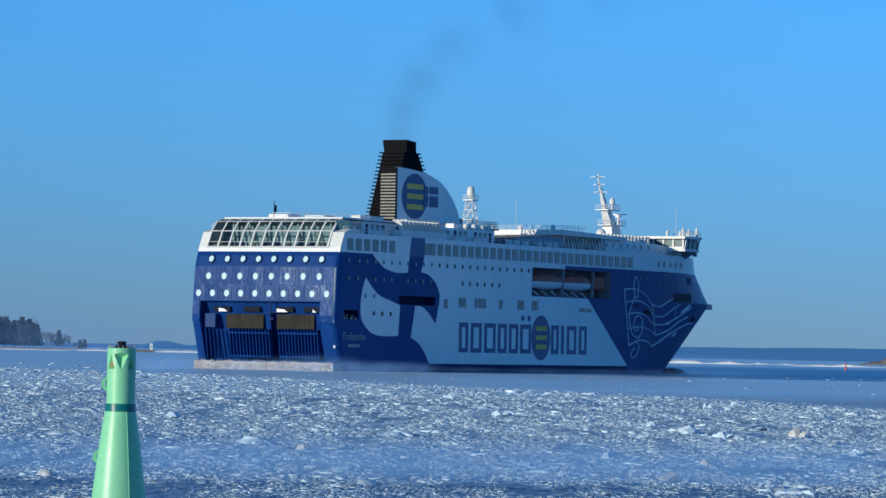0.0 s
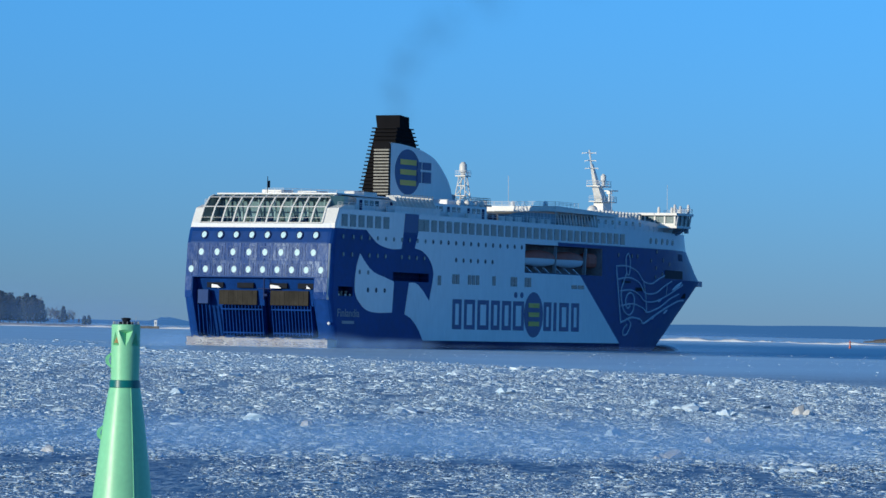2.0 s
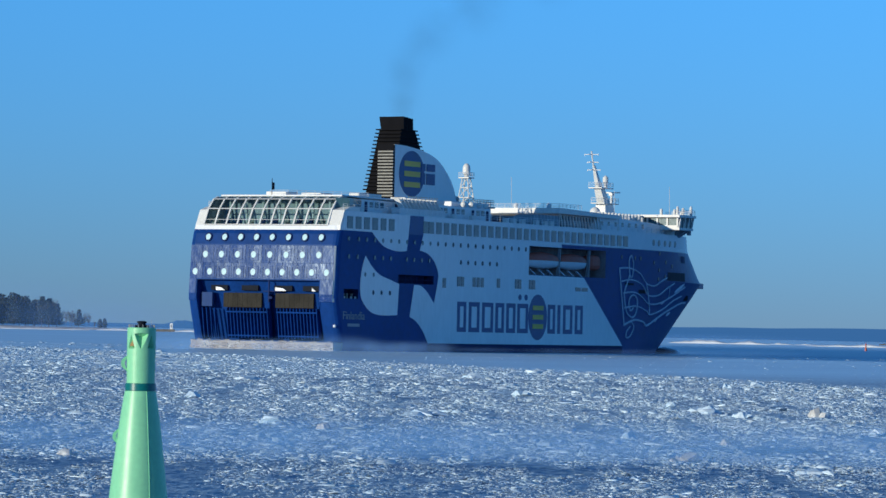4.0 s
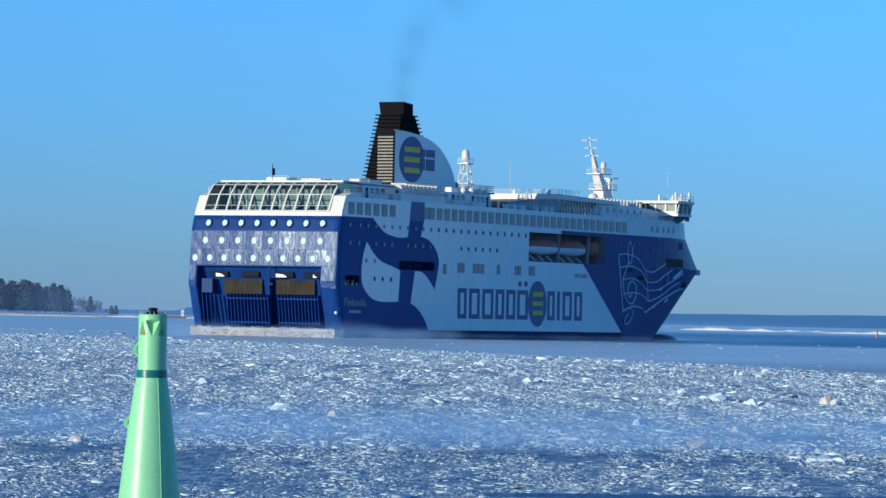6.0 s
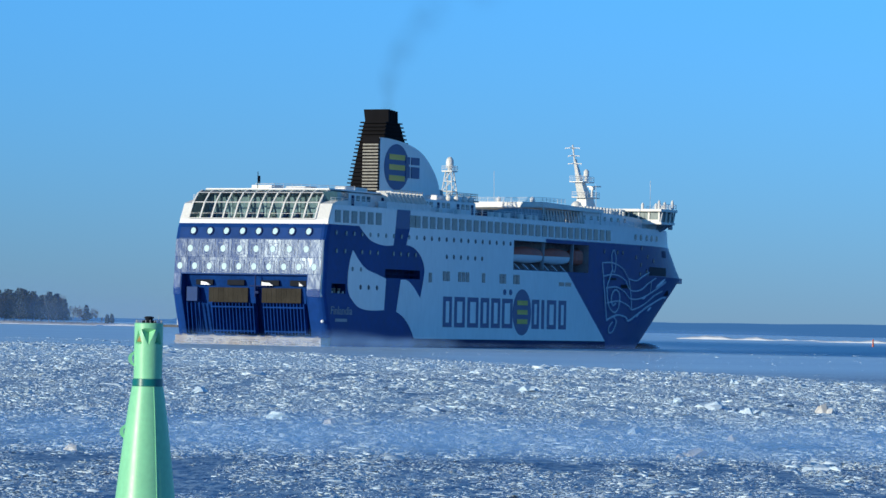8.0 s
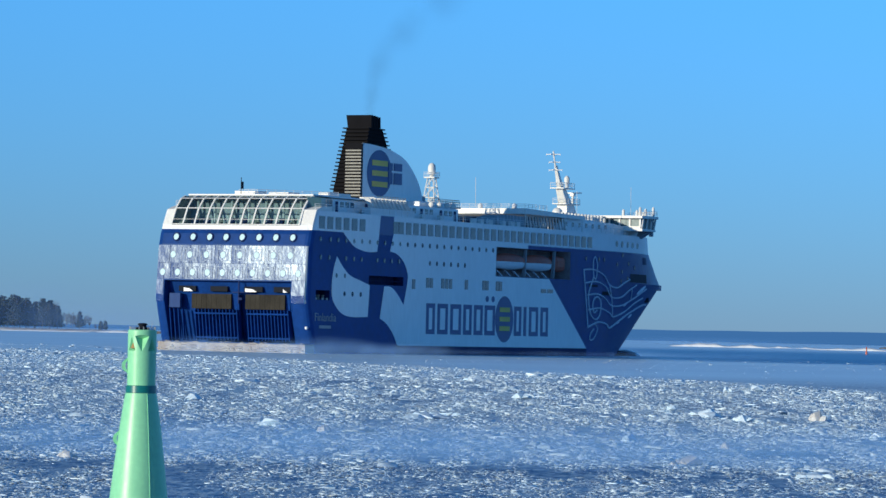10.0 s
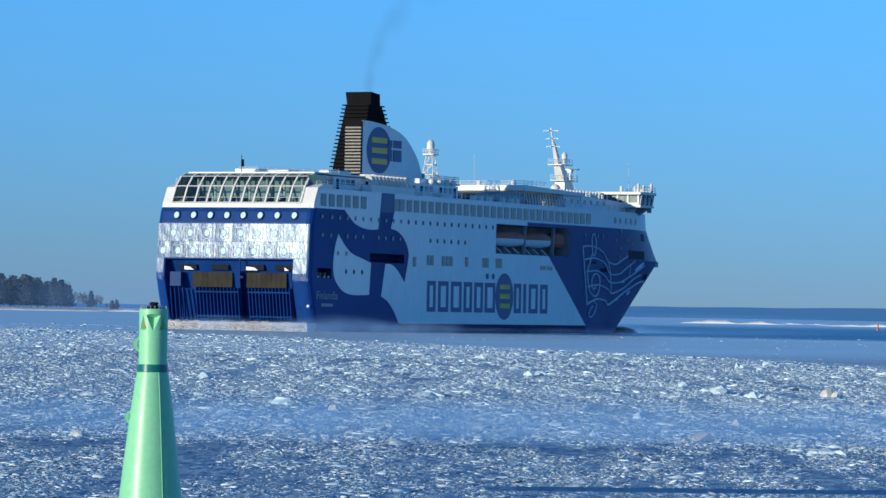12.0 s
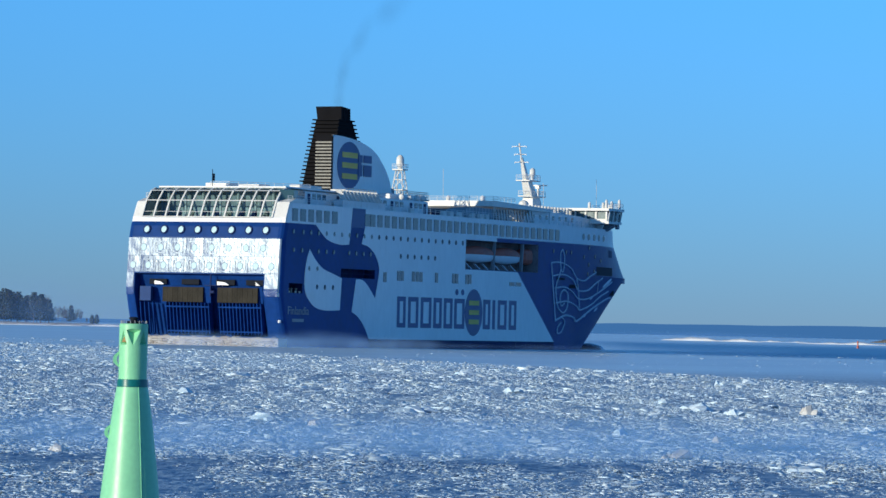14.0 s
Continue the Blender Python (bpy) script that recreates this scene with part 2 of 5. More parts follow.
# ---- building helpers ----
def part(name, bm, mat, parent=None, label="", smooth=False):
    me = bpy.data.meshes.new(name)
    bmesh.ops.recalc_face_normals(bm, faces=bm.faces)
    bm.to_mesh(me)
    bm.free()
    me.materials.append(mat)
    if smooth:
        me.polygons.foreach_set("use_smooth", [True] * len(me.polygons))
        me.set_sharp_from_angle(angle=radians(35))
    ob = new(name, me)
    if parent:
        ob.parent = parent
    return tagged(ob, label) if label else ob


def shared(name, me, at, parent, turn=None):
    ob = new(name, me)
    ob.parent = parent
    ob.matrix_basis = Matrix.Translation(at) @ (turn or Matrix())
    return ob


def mesh_of(name, bm, mat):
    me = bpy.data.meshes.new(name)
    bmesh.ops.recalc_face_normals(bm, faces=bm.faces)
    bm.to_mesh(me)
    bm.free()
    me.materials.append(mat)
    return me


def hexa(bm, low, high):
    """Six-sided solid from four low and four high corners, in the same order."""
    v = [bm.verts.new(p) for p in (*low, *high)]
    for f in ((3, 2, 1, 0), (4, 5, 6, 7), (0, 1, 5, 4), (1, 2, 6, 5), (2, 3, 7, 6), (3, 0, 4, 7)):
        bm.faces.new([v[i] for i in f])
    return v


def box(bm, x0, x1, y0, y1, z0, z1, bevel=0.0):
    v = hexa(bm, [(x0, y0, z0), (x1, y0, z0), (x1, y1, z0), (x0, y1, z0)], [(x0, y0, z1), (x1, y0, z1), (x1, y1, z1), (x0, y1, z1)])
    if bevel:
        es = {e for q in v for e in q.link_edges}
        bmesh.ops.bevel(bm, geom=list(es), offset=bevel, segments=2, profile=0.5, affect="EDGES")


def prism(bm, pts, axis, a, b):
    """Polygon pts swept along an axis from a to b. axis y: pts are (x, z); axis x: (y, z); axis z: (x, y)."""
    def put(p, q):
        return {"x": (q, p[0], p[1]), "y": (p[0], q, p[1]), "z": (p[0], p[1], q)}[axis]
    v0 = [bm.verts.new(put(p, a)) for p in pts]
    v1 = [bm.verts.new(put(p, b)) for p in pts]
    bm.faces.new(v0), bm.faces.new(v1[::-1])
    for i in range(len(pts)):
        j = (i + 1) % len(pts)
        bm.faces.new((v0[i], v0[j], v1[j], v1[i]))


def rod(bm, p, q, r, sides=6):
    p, q = Vector(p), Vector(q)
    t = (q - p).to_track_quat("Z", "Y").to_matrix().to_4x4()
    bmesh.ops.create_cone(bm, cap_ends=True, segments=sides, radius1=r, radius2=r, depth=(q - p).length, matrix=Matrix.Translation((p + q) / 2) @ t)


def lathe(bm, profile, sides=24, centre=(0, 0, 0)):
    c = Vector(centre)
    rings = [[bm.verts.new(c + Vector((r * math.cos(2 * math.pi * i / sides), r * math.sin(2 * math.pi * i / sides), z))) for i in range(sides)] for r, z in profile]
    for lo, hi in zip(rings, rings[1:]):
        for i in range(sides):
            j = (i + 1) % sides
            bm.faces.new((lo[i], lo[j], hi[j], hi[i]))
    bm.faces.new(rings[0][::-1]), bm.faces.new(rings[-1])


def curve_points(pts, steps=6):
    """Catmull-Rom points through pts."""
    out = []
    for i in range(len(pts) - 1):
        a, b, c, d = (Vector(pts[max(0, min(len(pts) - 1, k))]) for k in (i - 1, i, i + 1, i + 2))
        for s in range(steps):
            t = s / steps
            out.append(0.5 * (2 * b + (c - a) * t + (2 * a - 5 * b + 4 * c - d) * t * t + (3 * b - a - 3 * c + d) * t ** 3))
    return out + [Vector(pts[-1])]


def thing(name, label, category, group="", kind=""):
    return tagged(new(name), label, category, group, kind)


# ---- sea and shores ----
def build_sea():
    bm = bmesh.new()
    bmesh.ops.create_grid(bm, x_segments=40, y_segments=40, size=6000)
    sea = part("ground", bm, M_SEA)
    sea.location.z = SEA
    tagged(sea, "blue-white frozen sea of slush and open leads", "sea", kind="structure")


def build_rubble(count=350000):
    """Brash ice in front of the channel: tilted broken slabs, too many to count."""
    rng = np.random.default_rng(7)
    az = rng.uniform(-8.2, 8.2, count)
    edge = np.interp(az, [-9, -6.7, -3.3, 0, 3.6, 6.8, 9], [520, 500, 432, 350, 292, 246, 236])
    u = rng.random(count) ** 0.8
    dist = 60 * (edge * rng.uniform(0.93, 1.02, count) / 60) ** u
    # a thin scatter of brash lies beyond the edge, up to the channel's far side
    beyond = rng.random(count) < 0.018
    dist = np.where(beyond, edge + (610 - edge) * rng.random(count) ** 0.6, dist)
    x, y = dist * np.sin(np.radians(az)), dist * np.cos(np.radians(az))
    patch = np.array([0.95 * noise.noise(Vector((a * 0.55, b * 0.06, 3.1))) + 0.65 * noise.noise(Vector((a * 1.7, b * 0.2, 9.1))) for a, b in zip(x, y)])
    crack = y - 0.16 * x
    water = (x > 0.3) & (crack > 68.0) & (crack < 70.0)
    keep = (rng.random(count) < np.where(dist < 92, 0.5, 0.86) + 1.25 * patch) & ~water
    az, dist, x, y, patch = az[keep], dist[keep], x[keep], y[keep], patch[keep]
    count = len(x)
    size = (0.0125 + 0.000078 * dist) * np.where(beyond[keep], 0.6, 1) * rng.lognormal(-0.46, 0.66, count) * np.where(dist < 92, 0.92, 1.0) * (1 + 0.5 * patch)
    big = (rng.random(count) < 0.02) & (dist > 112) & ~beyond[keep]
    size = np.where(big, size * rng.uniform(1.3, 2.1, count), size)
    near = dist < 92
    size = np.clip(size, 0.012, 0.5)
    base = np.array([(-1, -1, 0), (1, -1, 0), (1, 1, 0), (-1, 1, 0), (-.8, -.8, 1), (.8, -.8, 1), (.8, .8, 1), (-.8, .8, 1)], float)
    v = base[None] * np.ones((count, 1, 1)) + rng.normal(0, 0.3, (count, 8, 3))
    sx, sy = size * rng.uniform(0.9, 3.0, count), size * rng.uniform(0.8, 1.8, count)
    sz = np.minimum(size, 0.6) * rng.uniform(0.18, 0.74, count) * np.where(near, 0.75, 1) * np.where(big, 0.55, 1)
    v *= np.stack([sx, sy, sz], 1)[:, None, :]
    for axes in ((0, 2), (1, 2), (0, 1)):
        a = rng.normal(0, 0.15, count) * np.minimum(1, 0.035 / size) if axes[1] == 2 else rng.uniform(0, 6.28, count)
        c, s = np.cos(a)[:, None], np.sin(a)[:, None]
        p, q = v[:, :, axes[0]].copy(), v[:, :, axes[1]].copy()
        v[:, :, axes[0]], v[:, :, axes[1]] = c * p - s * q, s * p + c * q
    v += np.stack([x, y, -sz * 0.25], 1)[:, None, :]
    v *= FAR
    v[:, :, 2] += SEA
    quads = np.array([(0, 1, 5, 4), (1, 2, 6, 5), (2, 3, 7, 6), (3, 0, 4, 7), (4, 5, 6, 7)])
    faces = (quads[None] + 8 * np.arange(count)[:, None, None]).reshape(-1, 4)
    me = bpy.data.meshes.new("brash_ice")
    me.vertices.add(count * 8)
    me.vertices.foreach_set("co", v.reshape(-1))
    me.loops.add(faces.size)
    me.loops.foreach_set("vertex_index", faces.reshape(-1).astype(np.int32))
    me.polygons.add(len(faces))
    me.polygons.foreach_set("loop_start", np.arange(0, faces.size, 4, dtype=np.int32))
    me.update(calc_edges=True)
    me.materials.append(M_CHUNK)
    tagged(new("brash_ice", me), "white and blue broken brash ice on the frozen sea", "ice", kind="stuff")


def floe(az, dist, w, h, mat, label, seed):
    """One larger lump of ice: a faceted, broken block."""
    rng = random.Random(seed)
    w, h = w * 1.3, h * 1.25
    bm = bmesh.new()
    for k in range(rng.randint(3, 5)):
        f = rng.uniform(0.35, 0.75) if k else 0.85
        cx, cy = (rng.uniform(-0.42, 0.42) * w, rng.uniform(-0.2, 0.2) * w) if k else (0, 0)
        lump = []
        for _ in range(16):
            a, u = rng.uniform(0, 6.28), rng.uniform(0.55, 1.0)
            z = rng.uniform(-0.15, 1.0)
            r = u * (1 - 0.55 * max(0.0, z)) * f / 2
            lump.append(bm.verts.new(Vector((cx + math.cos(a) * r * w, cy + math.sin(a) * r * w * 0.8, z * h * f * rng.uniform(0.7, 1.1))) * FAR))
        hull_of = bmesh.ops.convex_hull(bm, input=lump)
        bmesh.ops.delete(bm, geom=list({g for g in hull_of["geom_interior"] if isinstance(g, bmesh.types.BMVert)}), context="VERTS")
    ob = part("ice_block", bm, mat)
    ob.location = (dist * FAR * math.sin(radians(az)), dist * FAR * math.cos(radians(az)), SEA)
    ob.rotation_euler = (0, 0, rng.uniform(0, 6))
    tagged(ob, label, "ice block", "ice blocks")


def build_floes():
    W, D = "white snow-capped ice block frozen in brash ice", "brownish dirty ice block among brash ice"
    for i, (az, dist, w, h, mat) in enumerate((
            (-2.08, 120, 0.55, 0.32, M_DIRTY), (-2.9, 126, 1.0, 0.3, M_CHUNK), (3.25, 168, 0.6, 0.32, M_CHUNK), (4.55, 238, 1.5, 0.5, M_CHUNK),
            (4.1, 232, 0.9, 0.35, M_CHUNK), (5.48, 154, 0.75, 0.4, M_DIRTY), (4.35, 150, 1.0, 0.3, M_CHUNK), (3.8, 158, 1.7, 0.35, M_CHUNK),
            (5.45, 90, 0.9, 0.16, M_CHUNK), (3.55, 97, 0.8, 0.25, M_DIRTY), (-0.6, 142, 1.4, 0.25, M_CHUNK), (6.4, 128, 0.9, 0.3, M_CHUNK),
            (2.6, 117, 0.7, 0.28, M_CHUNK), (-4.1, 170, 0.9, 0.3, M_CHUNK), (0.9, 190, 1.2, 0.3, M_CHUNK), (1.9, 99, 0.35, 0.2, M_CHUNK),
            (-6.0, 93, 0.6, 0.2, M_DIRTY), (-3.3, 230, 1.6, 0.3, M_CHUNK), (4.1, 112, 0.6, 0.2, M_DIRTY), (0.2, 260, 1.7, 0.35, M_CHUNK))):
        floe(az, dist, w, h, mat, W if mat is M_CHUNK else D, i)


def ridge(name, az0, az1, dist, depth, heights, mat, label, category, kind="structure", bumps=0.35, seg=90):
    """Low land along an arc: uneven top from heights over azimuth."""
    bm = bmesh.new()
    rows = []
    for i in range(seg + 1):
        f = i / seg
        a = radians(az0 + (az1 - az0) * f)
        h = float(np.interp(f, np.linspace(0, 1, len(heights)), heights))
        h = max(0.05, h * (1 + bumps * noise.noise(Vector((f * seg * 0.13, dist, 0)))))
        col = []
        for off, k in ((0, -0.1), (depth * 0.01, 0.6), (depth * 0.06, 1.0), (depth, -0.1)):
            d = dist + off
            col.append(bm.verts.new((d * math.sin(a), d * math.cos(a), (h * k if k > 0 else -0.3) + SEA)))
        rows.append(col)
    for p, q in zip(rows, rows[1:]):
        for k in range(3):
            bm.faces.new((p[k], q[k], q[k + 1], p[k + 1]))
    return tagged(part(name, bm, mat), label, category, kind=kind)


def pine(at, h, seed, spread=0.3):
    """Scots pine: bare trunk, limbs, crown of many small needle clumps."""
    rng = random.Random(seed)
    root = thing("pine_tree", "dark pine, hazed blue, with a bare trunk on the snowy shore", "tree", "shore trees")
    root.location = at
    bm = bmesh.new()
    bmesh.ops.create_cone(bm, cap_ends=True, segments=7, radius1=0.22, radius2=0.06, depth=h, matrix=Matrix.Translation((0, 0, h / 2)))
    for i in range(7):
        a, z = rng.uniform(0, 6.28), h * rng.uniform(0.35, 0.9)
        rod(bm, (0, 0, z), (math.cos(a) * h * spread * 0.8, math.sin(a) * h * spread * 0.8, z + h * 0.08), 0.06, 4)
    part("trunk", bm, M_BARK, root)
    bm = bmesh.new()
    for i in range(240):
        z = rng.uniform(0.1, 1.0)
        r = h * spread * (1.05 - z) ** 0.5 * rng.random() ** 0.6 * (1.0 + 0.5 * noise.noise(Vector((seed, z * 4, i * 0.01))))
        a = rng.uniform(0, 6.28)
        s = rng.uniform(0.3, 0.8)
        m = Matrix.Translation((r * math.cos(a), r * math.sin(a), z * h)) @ Euler((rng.uniform(0, 3), rng.uniform(0, 3), 0)).to_matrix().to_4x4() @ Matrix.Diagonal((s, s * 0.8, s * 0.5, 1))
        bmesh.ops.create_icosphere(bm, subdivisions=1, radius=1, matrix=m)
    for q in bm.verts:
        q.co += noise.noise_vector(q.co * 1.3) * 0.35
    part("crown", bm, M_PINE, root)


def birch(at, h, seed):
    """Leafless birch: trunk, fans of thin branches."""
    rng = random.Random(seed)
    root = thing("bare_tree", "leafless brown birch on the snowy shore", "tree", "shore trees")
    root.location = at
    bm = bmesh.new()
    bmesh.ops.create_cone(bm, cap_ends=True, segments=6, radius1=0.16, radius2=0.04, depth=h * 0.9, matrix=Matrix.Translation((0, 0, h * 0.45)))
    part("trunk", bm, M_BARK, root)
    bm = bmesh.new()
    for i in range(60):
        a, z = rng.uniform(0, 6.28), h * rng.uniform(0.25, 0.85)
        e = Vector((math.cos(a) * h * 0.16, math.sin(a) * h * 0.16, z + h * rng.uniform(0.08, 0.22))) * 1
        rod(bm, (0, 0, z), e, 0.05, 3)
        for k in range(3):
            f = e + Vector((rng.uniform(-1, 1), rng.uniform(-1, 1), rng.uniform(0, 1))) * h * 0.07
            rod(bm, e * 0.8 + Vector((0, 0, z)) * 0.2, f, 0.035, 3)
    part("branches", bm, M_TWIG, root)


def build_shores():
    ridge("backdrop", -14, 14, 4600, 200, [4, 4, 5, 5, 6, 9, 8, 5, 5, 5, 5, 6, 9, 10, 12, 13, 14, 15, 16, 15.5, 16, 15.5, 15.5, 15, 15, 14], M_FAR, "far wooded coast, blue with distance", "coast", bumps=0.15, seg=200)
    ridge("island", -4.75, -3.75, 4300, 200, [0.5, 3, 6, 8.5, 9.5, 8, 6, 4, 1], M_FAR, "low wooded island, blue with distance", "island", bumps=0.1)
    ridge("shore", -9.5, -5.0, 2250, 160, [1.6, 1.5, 1.7, 1.4, 1.5, 1.3, 1.4, 1.0], M_BANK, "snow-covered low rocky shore under trees", "shore")
    ridge("shore", -5.6, -3.4, 2100, 60, [0.6, 1.4, 1.0, 1.3, 0.8, 1.3, 1.2, 0.9], M_SNOW, "snowy ice bank along the shore", "shore")
    ridge("shore", -9.4, -5.7, 2040, 50, [0.3, 0.6, 0.3, 0.5, 0.2, 0.5, 0.6, 0.4, 0.7], M_SNOW, "broken snowy ice bank along the shore", "shore", bumps=1.2)
    ridge("skerry", 3.2, 4.75, 1750, 60, [0.2, 1.4, 1.8, 0.5, 1.5, 0.2], M_SNOW, "low snow-covered skerry in the ice", "skerry", bumps=0.5)
    ridge("skerry", 4.7, 5.5, 1850, 60, [0.1, 0.9, 0.1, 0.6, 0.1], M_SNOW, "low snow-covered skerry in the ice", "skerry", bumps=0.7)
    ridge("skerry", 5.3, 8.5, 1650, 60, [0.1, 0.8, 1.1, 0.3, 0.7, 0.2, 0.9, 0.6], M_SNOW, "low snow-covered skerry in the ice", "skerry", bumps=0.6)
    ridge("skerry", 6.4, 8.5, 2300, 40, [0.5, 3.5, 5.0, 5.5, 4.5, 5], M_ROCK, "dark rocky skerry with scrub", "skerry", bumps=0.5)
    rng = random.Random(4)
    for i in range(84):
        az = -8.87 + 2.72 * i / 83 + rng.uniform(-0.03, 0.03)
        d = 2300 + rng.uniform(0, 90)
        tall = float(np.interp(az, [-9.2, -6.9, -6.7, -6.5, -6.42, -6.25, -6.18, -6.13], [20, 20, 19, 15.5, 18, 18, 15, 10]))
        at = (d * math.sin(radians(az)), d * math.cos(radians(az)), 0.6)
        if i % 7 == 3 or az > -6.16:
            birch(at, tall * rng.uniform(0.85, 1.05), i)
        else:
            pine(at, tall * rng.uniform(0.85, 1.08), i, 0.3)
    for k, (az, h) in enumerate(((-5.86, 10.5), (-5.77, 9.0), (-5.93, 9), (-6.0, 10), (-6.06, 9), (-5.71, 8), (-5.97, 8), (-5.54, 5), (-5.47, 5.2), (-5.62, 3.4))):
        at = (2290 * math.sin(radians(az)), 2290 * math.cos(radians(az)), 0.6)
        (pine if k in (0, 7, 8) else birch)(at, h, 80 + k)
    # small white light hut on its jetty
    hut = thing("harbour_light", "small white harbour light hut on a dark jetty", "beacon")
    hut.location = (2050 * math.sin(radians(-4.448)), 2050 * math.cos(radians(-4.448)), SEA)
    bm = bmesh.new()
    box(bm, -11, 1.8, -1.5, 1.5, -0.3, 1.3, 0.1)
    part("jetty", bm, M_ROCK, hut, "dark jetty")
    bm = bmesh.new()
    box(bm, -0.75, 0.75, -0.75, 0.75, 1.3, 4.5, 0.06), box(bm, -0.9, 0.9, -0.9, 0.9, 4.5, 4.7)
    part("tower", bm, M_WHITE, hut)
    bm = bmesh.new()
    box(bm, -0.3, 0.3, -0.8, -0.74, 2.3, 3.9)
    part("door", bm, M_GREY, hut)
    bm = bmesh.new()
    rod(bm, (-11, 0, 1.2), (-11, 0, 6.5), 0.12)
    part("pole", bm, M_GREY, hut)
    spar = thing("spar_buoy", "orange-red spar buoy frozen in the ice", "buoy")
    spar.location = (127, 1168, SEA)
    bm = bmesh.new()
    lathe(bm, [(0.4, -0.3), (0.36, 0.5), (0.22, 1.2), (0.2, 1.8), (0.3, 1.85), (0.05, 2.5)], 10)
    part("body", bm, M_MARK, spar)


# ---- the green beacon buoy near the camera ----
def build_buoy():
    buoy = thing("pillar_buoy", "light green plastic ice buoy with dark green band", "buoy")
    top, dist = 3.235, 55.0
    buoy.location = (dist * math.tan(radians(-4.90)), dist, 0)
    # head: cylinder with triangular reflector pockets cut into it
    bm = bmesh.new()
    lathe(bm, [(0.208, top - 0.82), (0.211, top - 0.4), (0.212, top - 0.012), (0.2, top)], 64)
    head = part("head", bm, M_GREEN, buoy)
    cut = bmesh.new()
    for k in (0, 1, 3, 4, 5, 7):
        a = radians(-90 + 4 + 45 * k)
        out = Vector((math.cos(a), math.sin(a), 0))
        side = Vector((-math.sin(a), math.cos(a), 0))
        s = 1 if k % 2 == 0 else -1
        w, zc = (0.215, top - 0.2) if s == 1 else (0.115, top - 0.21)
        hi, lo = (0.155, -0.22) if s == 1 else (-0.13, 0.19)
        base = [out * 0.26 + side * w + Vector((0, 0, zc + hi)), out * 0.26 - side * w + Vector((0, 0, zc + hi)), out * 0.26 + Vector((0, 0, zc + lo))]
        tip = out * 0.115 + Vector((0, 0, zc + hi * 0.4))
        v = [cut.verts.new(p) for p in (*base, tip)]
        for f in ((0, 1, 2), (0, 1, 3), (1, 2, 3), (2, 0, 3)):
            cut.faces.new([v[i] for i in f])
    bmesh.ops.recalc_face_normals(cut, faces=cut.faces)
    cutter = part("cutter", cut, M_GREEN)
    mod = head.modifiers.new("pockets", "BOOLEAN")
    mod.object, mod.operation, mod.solver = cutter, "DIFFERENCE", "EXACT"
    cutter.location = (0, 0, 0)
    head_place = buoy.location.copy()
    buoy.location = (0, 0, 0)
    bpy.context.view_layer.update()
    done = bpy.data.meshes.new_from_object(head.evaluated_get(bpy.context.evaluated_depsgraph_get()))
    head.modifiers.clear()
    head.data = done
    bpy.data.objects.remove(cutter)
    buoy.location = head_place
    # brown facet in the small pocket that faces the camera's side
    # its brown puts the pocket's dark reflection into the colour
    bm = bmesh.new()
    a = radians(-90 + 4 - 45)
    out, side = Vector((math.cos(a), math.sin(a), 0)), Vector((-math.sin(a), math.cos(a), 0))
    zc = top - 0.2
    v = [bm.verts.new(p) for p in (out * 0.19 + side * 0.05 + Vector((0, 0, zc - 0.075)), out * 0.19 - side * 0.05 + Vector((0, 0, zc - 0.075)), out * 0.17 + Vector((0, 0, zc + 0.05)), out * 0.14 + Vector((0, 0, zc - 0.05)))]
    for f in ((0, 1, 2), (0, 1, 3), (1, 2, 3), (2, 0, 3)):
        bm.faces.new([v[i] for i in f])
    part("reflector_facet", bm, M_FACET, buoy, "pocket facet coloured brown for its dark reflection")
    bm = bmesh.new()
    lathe(bm, [(0.215, top - 0.935), (0.227, top - 0.93), (0.224, top - 0.825), (0.213, top - 0.82)], 48)
    part("band", bm, M_BAND, buoy, "dark green reflective band", True)
    bm = bmesh.new()
    zs = [(0.23, 0.935), (0.25, 1.05), (0.28, 1.25), (0.314, 1.5), (0.35, 1.8), (0.386, 2.1), (0.42, 2.4), (0.452, 2.7), (0.485, 3.0), (0.52, 3.35), (0.55, 3.7), (0.56, 4.1)]
    lathe(bm, [(r, top - z) for r, z in reversed(zs)], 64)
    part("cone", bm, M_GREEN, buoy, "", True)
    # moulding seam
    bm = bmesh.new()
    a = radians(-90 + 28)
    pts = [Vector((math.cos(a) * (r + 0.001), math.sin(a) * (r + 0.001), top - z)) for r, z in zs]
    for p, q in zip(pts, pts[1:]):
        rod(bm, p, q, 0.007, 6)
    part("seam", bm, M_GREEN, buoy)
    # lifting eyes: flat lugs with an oval hole
    for r, z, h in ((0.212, 0.53, 0.125), (0.315, 1.61, 0.125)):
        bm = bmesh.new()
        rim = [Vector((-0.02, -h, 0)), Vector((0.03, -h * 0.72, 0)), Vector((0.076, -h * 0.32, 0)), Vector((0.076, h * 0.32, 0)), Vector((0.03, h * 0.72, 0)), Vector((-0.02, h, 0))]
        outer = curve_points(rim, 3)
        inner = [Vector((0.006 + 0.024 * math.sin(math.pi * f), -h * 0.52 + h * 1.04 * f, 0)) for f in np.linspace(0, 1, len(outer))]
        for (p, q), (u, w) in zip(zip(outer, outer[1:]), zip(inner, inner[1:])):
            low, high = [], []
            for c in (p, q, w, u):
                low.append((-(r + c.x), -0.02, top - z + c.y)), high.append((-(r + c.x), 0.02, top - z + c.y))
            hexa(bm, low, high)
        eye = part("lifting_eye", bm, M_GREEN, buoy)
        eye.rotation_euler = (0, 0, radians(10))
    # bird spikes and lantern
    bm = bmesh.new()
